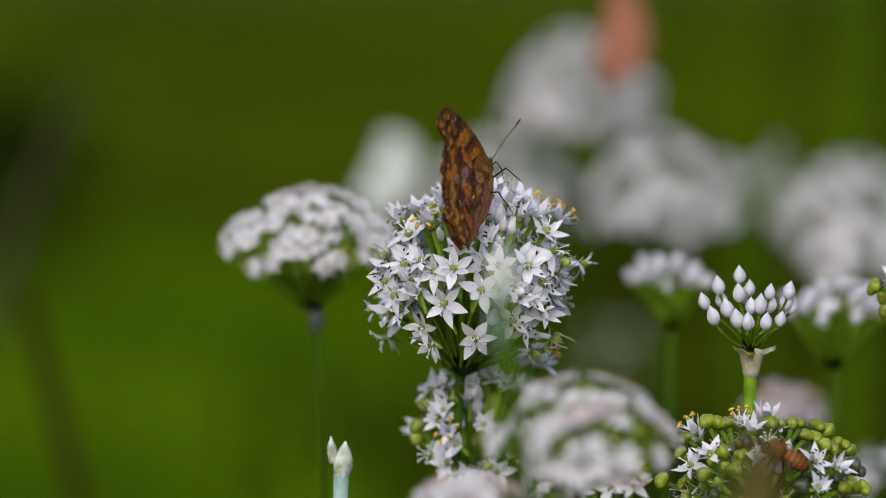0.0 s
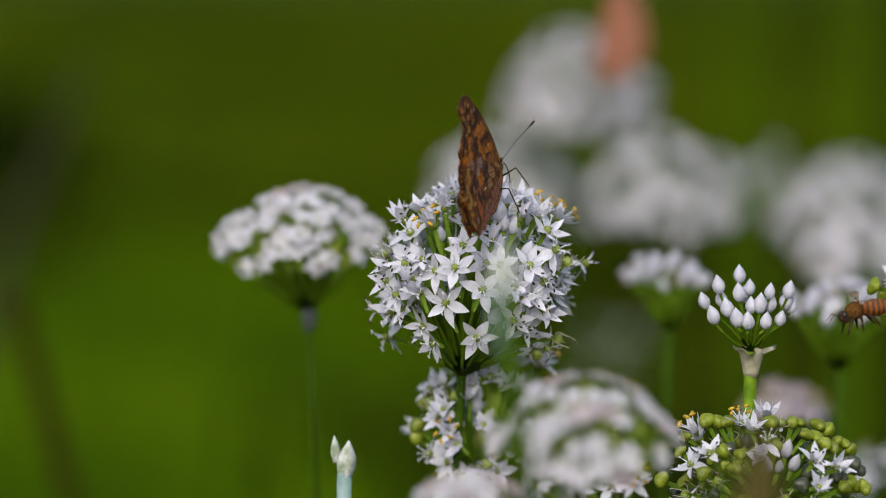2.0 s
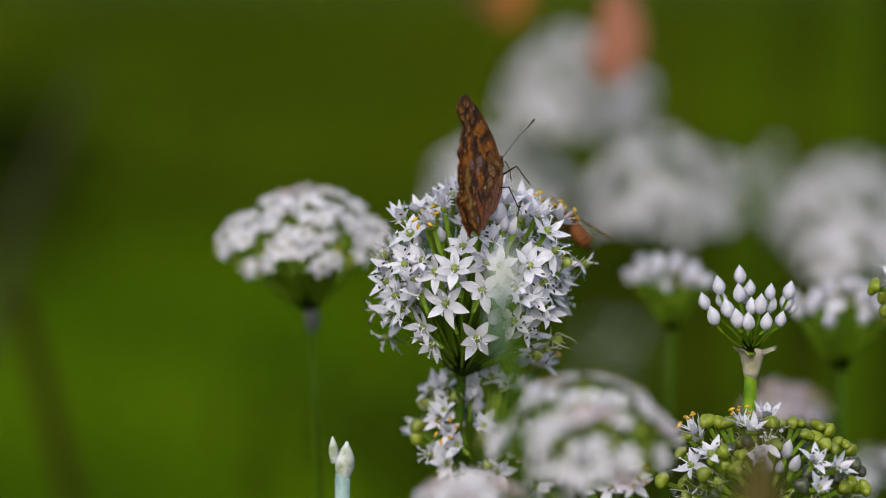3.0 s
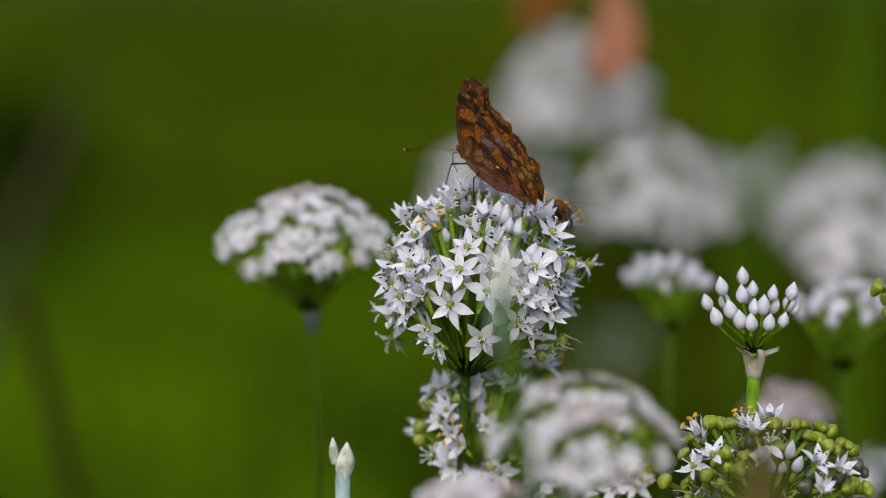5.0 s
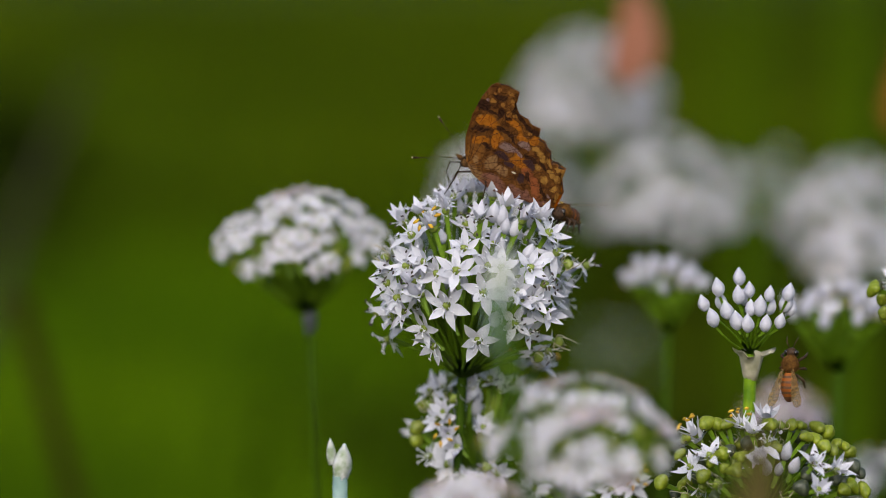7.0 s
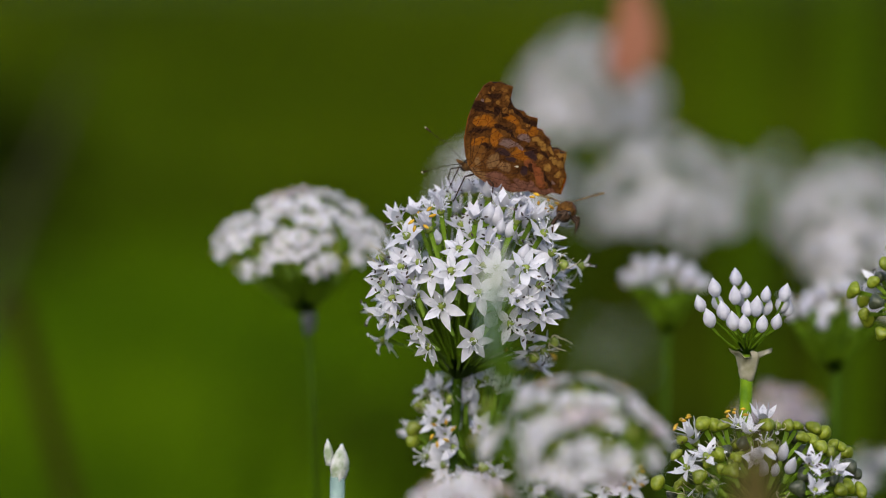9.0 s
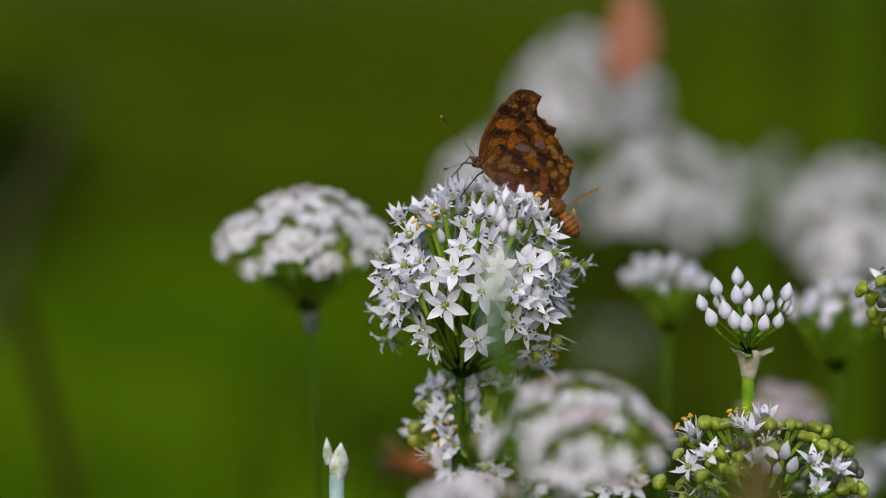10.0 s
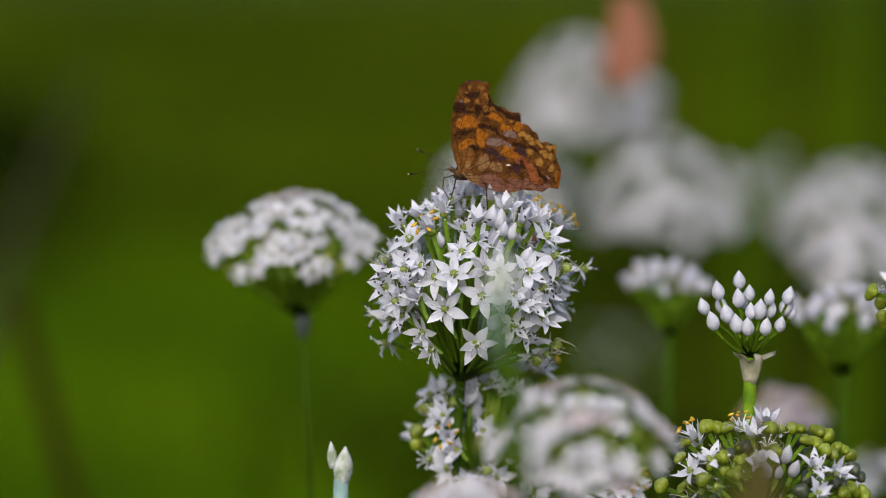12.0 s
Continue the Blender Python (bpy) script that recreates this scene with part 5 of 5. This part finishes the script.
    fly(comma, [(0, 10.2, -7.1, 478.2, -13, -41, 65), (0.5, 10.4, -7.2, 478.0, -13, -41, 67), (1.5, 10.7, -7.2, 478.2, -13, -41, 67), (1.8, 11.5, -7.3, 478.6, -11, -38, 68), (2, 12.4, -7.5, 478.4, -11, -31, 69.5), (2.5, 12.5, -7.5, 478.5, -11, -31, 69), (3.2, 12.3, -7.4, 479.2, -11, -32, 68.5), (3.9, 10.2, 1.8, 480.7, -22, -22, 100), (4.8, 6.1, 1.8, 482.0, -26.5, -6.0, 130.7), (5, 4.7, 1.9, 481.4, -22.9, -18.9, 141.1), (5.4, 1.9, 1.8, 480.6, -23, -5, 157), (5.5, 1.6, 1.8, 480.7, -23.5, -4, 159), (5.7, 4.3, 1.7, 479.6, -22, -12, 170), (6, 6.0, 1.7, 479.9, -20.7, -17.6, 179.2), (6.5, 6.5, 1.7, 479.1, -16.3, -14.2, 177.7), (7, 5.9, 1.7, 479.7, -17.6, -18.6, 174.4), (8.8, 5.9, 1.6, 478.6, -16.5, -4.6, 182), (9, 6.9, 1.7, 479.1, -18.5, -7.9, 189.6), (9.5, 8.4, 1.7, 479.5, -33.8, -16.2, 203), (10, 9.0, 1.7, 479.6, -30.3, -14.7, 203.7), (10.5, 7.8, 1.7, 479.0, -28.2, -13.2, 200.3), (10.6, 6.6, 1.6, 478.8, -28, -5, 190), (10.7, 1.3, 1.6, 478.3, -32.7, 4.8, 153), (10.8, -0.1, 1.7, 479.4, -10, 10, 155), (11, 2.8, 1.6, 478.2, 2.8, 3.9, 178.7), (11.5, 3.7, 1.6, 478.3, -10.1, -0.8, 183.1), (12, 4.4, 1.6, 478.2, 0.9, 0.1, 179.1)])
    flap(comma_left, comma_right, [(0, -2.3), (3.2, -2.3), (4.3, 20), (4.8, 40), (4.9, -1), (5.0, -1), (5.3, 5), (5.5, 19.5), (5.7, 6), (6.0, -2.3), (10.5, -2.3), (10.6, 8), (10.7, 45), (10.8, 8), (10.9, -2.3), (11.0, -2.3), (12, -2.3)])
    fly(bee_one, [(0, 76.1, -28.9, 416.6, 0, -25, 190), (1, 76.4, -29.0, 415.8, 0, -25, 190), (1.5, 76.0, -28.8, 417.3, 0, 20, 170), (1.7, 78.2, -33.3, 424.2, 0, 10, 170), (1.8, 84.7, -22.7, 429.8, 0, 0, 175), (1.9, 94.9, -21.6, 442.5, 0, 10, 185), (2, 93.9, -21.1, 447.8, 0, 15, 190), (2.1, 87.9, -21.6, 443.0, 0, 0, 180), (2.2, 82.7, -20.7, 453.2, 0, -10, 175), (2.3, 78.6, -20.4, 456.3, 0, -5, 175), (2.4, 73.7, -9.7, 464.3, 0, 0, 180), (2.5, 66.3, 0.9, 470.5, 0, 10, 180), (2.6, 38.6, 11.5, 476.8, 0, 20, 175), (2.7, 25.8, 30.8, 467.7, 0, 30, 180), (2.8, 25.9, 35.6, 465.0, 0, 30, 170), (3, 30.4, 30.4, 462.9, 0, -40, 150), (3.2, 30.3, 30.2, 460.6, 0, -50, 150), (4.8, 25.6, 4.8, 469.1, 0, -8, 250), (5, 25.7, 4.8, 469.0, 0, -8, 250), (5.2, 25.8, 4.8, 469.4, 0, -20, 222), (5.5, 25.6, 5.9, 469.8, 0, -38, 188), (5.8, 26.2, 5.8, 469.2, 0, -30, 182), (6, 25.4, 5.8, 468.8, 0, -18, 182), (6.2, 26.9, 5.8, 468.9, 0, -18, 205), (6.5, 27.3, 3.8, 469.4, 0, -10, 248), (7, 28.2, 3.7, 468.3, 0, -10, 246), (8.8, 28.6, 0.9, 469.6, 0, 10, 262), (9, 29.1, 0.9, 469.2, 0, 6, 262), (9.3, 29.4, 0.9, 469.0, 0, -8, 252), (9.5, 28.4, 0.8, 469.4, 0, -46, 185), (10, 27.3, 0.8, 468.7, 0, -45, 178), (10.5, 23.9, 20.9, 469.1, 0, -6, 182), (10.6, 22.1, 30.7, 467.0, 0, 10, 190), (10.8, 19.1, 50.1, 458.9, 0, 30, 190), (12, 17.2, 49.9, 456.8, 0, 40, 190)])
    spread_wings(bee_one_left, bee_one_right, [(0, 14, 8), (1.5, 14, 8), (1.7, 75, 30), (1.9, 70, -20), (2.1, 75, 30), (2.3, 75, -15), (2.5, 70, 25), (2.7, 70, 10), (3.0, 14, 8), (4.8, 52, -4), (5.0, 52, -4), (5.5, 20, 25), (6.0, 14, 8), (6.5, 52, 4), (7.0, 52, 4), (8.8, 52, 12), (9.0, 52, 10), (9.3, 46, 14), (9.5, 20, 50), (10.0, 18, 70), (10.5, 14, 8), (12, 14, 8)])
    fly(bee_two, [(0, -13.2, 207.4, 535.7, 0, 0, 0), (5.8, -14.2, 206.9, 529.9, 0, 0, 0), (6, -8.5, 163.6, 494.4, 0, 0, 0), (6.1, -4.3, 164.6, 505.3, 0, 0, 0), (6.2, 15.6, 124.1, 501.9, 0, 10, 0), (6.3, 32.1, 51.4, 473.4, 0, 30, -20), (6.4, 55.1, 20.8, 468.5, 0, 20, -40), (6.5, 65.6, 0.5, 465.7, 0, 10, -60), (6.6, 61.4, -10.5, 454.2, 0, 0, -5), (6.7, 64.7, -16.4, 444.3, 0, -25, 10), (6.8, 73.2, -17.0, 438.3, 0, -60, 30), (6.9, 74.0, -16.9, 438.6, 0, -60, 30), (7, 78.6, -17.3, 434.2, 0, -75, 70), (7.1, 75.1, -16.9, 438.4, 0, 40, 0), (7.2, 63.2, -16.6, 442.0, 0, -50, -30), (7.7, 53.3, -25.7, 396.1, 0, 0, -60), (9, 39.4, -65.5, 399.9, 0, 0, -30), (11.6, 32.6, -75.4, 401.4, 0, 0, 20), (11.8, 32.5, -103.9, 419.5, 0, 0, 90), (12, 34.0, -104.8, 409.1, 0, 0, 100)])
    spread_wings(bee_two_left, bee_two_right, [(0, 70, 20), (6.0, 75, 25), (6.2, 70, -15), (6.4, 75, 25), (6.6, 70, 15), (6.7, 20, 10), (7.0, 6, 4), (7.2, 75, 25), (12, 70, 20)])
    fly(bee_three, [(0, -9.5, -144.9, 409.7, 0, 0, 0), (9.8, -2.3, -144.5, 414.7, 0, 0, 100), (10, -7.5, -133.2, 429.2, 0, 0, 150), (10.1, -15.0, -132.9, 432.4, 0, -10, 170), (10.2, -20.4, -134.0, 419.8, 0, 0, 200), (10.4, -9.0, -134.3, 416.5, 0, 0, 60), (10.6, -1.1, -123.6, 424.2, 0, 0, 30), (10.8, -4.9, -55.0, 404.6, 0, 0, 120), (10.9, 6.9, 65.4, 404.6, 0, -30, 90), (11, 8.4, 79.0, 445.2, 0, -20, 150), (11.1, -21.8, 59.9, 456.5, 0, -5, 178), (11.2, -46.4, 60.1, 459.1, 0, -15, 182), (11.3, -70.2, 70.5, 463.0, 0, -5, 180), (11.4, -101.7, 79.5, 451.1, 0, 10, 175), (11.6, -129.2, 78.6, 440.1, 0, 10, 175), (12, -152.2, 78.3, 437.5, 0, 0, 175)])
    spread_wings(bee_three_left, bee_three_right, [(0, 70, 20), (10.0, 75, 25), (10.2, 70, -15), (10.6, 75, 25), (11.1, 70, 15), (11.2, 75, 30), (11.3, 70, -15), (11.4, 75, 25), (12, 70, 20)])
    fly(flyer, [(0, -28.2, 510.0, 552.2, 0, 0, 0), (2.3, -28.3, 508.2, 532.4, 0, -20, 20), (2.5, -13.7, 505.5, 501.2, 0, -10, 20), (2.7, 11.7, 505.6, 502.4, 0, -10, 30), (2.8, 19.5, 505.7, 503.5, 0, -10, 60), (3, 14.0, 505.6, 501.7, 0, -10, 110), (3.2, 8.6, 505.1, 496.9, 0, -10, 150), (3.7, 13.9, 465.5, 503.1, 0, -20, 110), (4.2, 28.4, 445.7, 505.6, 0, -20, 60), (4.8, 41.8, 465.5, 502.9, 0, -20, 40), (5.4, 39.8, 465.5, 502.5, 0, -20, 40), (5.6, 28.6, 508.3, 533.2, 0, 0, 60), (5.8, 29.0, 506.1, 508.1, 0, 0, 60), (6, 33.3, 508.3, 533.5, 0, 0, 60), (6.6, 161.1, 456.5, 514.9, 0, 0, 60), (6.8, 143.3, 453.2, 477.5, 10, -20, 40), (6.9, 150.9, 452.9, 473.8, 10, -20, 40), (7, 165.1, 452.8, 472.0, 10, -20, 40), (7.2, 158.6, 452.5, 469.2, 10, -20, 40), (7.6, 184.3, 452.3, 466.4, 0, 0, 40), (8.2, 184.7, 458.9, 541.6, 0, 0, 40), (10.2, 75.3, 458.2, 534.0, 0, 0, 20), (10.4, 91.1, 425.5, 505.0, 10, 0, 10), (10.5, 131.1, 404.9, 498.8, 10, 0, 0), (10.6, 140.0, 384.1, 490.2, 10, 10, -40), (10.7, 107.5, 349.7, 450.0, 0, 45, -100), (10.8, 82.5, 382.0, 466.0, 0, 0, -170), (11, 69.7, 458.2, 534.2, 0, 0, -200), (12, 42.1, 509.1, 542.4, 0, 0, -200)])
    flap(flyer_left, flyer_right, [(0, 40), (2.5, 50), (2.7, 20), (2.9, 60), (3.2, 40), (4.2, 30), (4.8, 12), (5.4, 12), (5.8, 50), (6.8, 25), (7.2, 30), (10.4, 60), (10.5, 45), (10.6, 15), (10.7, 68), (10.8, 15), (11, 50), (12, 40)])
    fly(white_one, [(0, -9.0, 549.8, 434.0, 0, -20, 20), (0.1, -4.0, 551.0, 447.5, 0, -50, 25), (0.2, -2.0, 553.5, 475.9, 0, -60, 70), (0.3, -3.1, 555.7, 500.9, 0, -50, 40), (0.4, -1.1, 558.6, 533.9, 0, -50, 60), (12, -0.8, 560.4, 554.3, 0, 0, 80)])
    flap(white_left, white_right, [(0, 12), (0.1, 10), (0.2, 5), (0.3, 30), (0.4, 20), (12, 20)])
    fly(rester, [(0, 64.1, 384.1, 490.7, -8, -22, 48), (1.5, 64.0, 384.1, 490.8, -8, -22, 48), (2.5, 63.1, 384.1, 490.6, -8, -22, 48), (5.5, 60.6, 384.2, 491.0, -8, -22, 48), (6.5, 67.9, 384.1, 490.1, -8, -22, 48), (9.5, 68.6, 384.2, 491.3, -8, -22, 48), (10.5, 65.4, 384.1, 490.7, -8, -22, 48), (12, 66.0, 384.1, 490.6, -8, -22, 48)])
    flap(rester_left, rester_right, [(0, 4), (12, 4)])
    sway(edge_head, [(0, 0), (0.5, -1.6), (1.0, -0.4), (2.0, 0), (5.5, 0), (7.0, 0), (8.8, -3.8), (9.0, -3.6), (9.5, 0.6), (10.0, -2.2), (10.5, -1.6), (11.0, -1.4), (11.5, -0.6), (12, -0.4)])


motions()
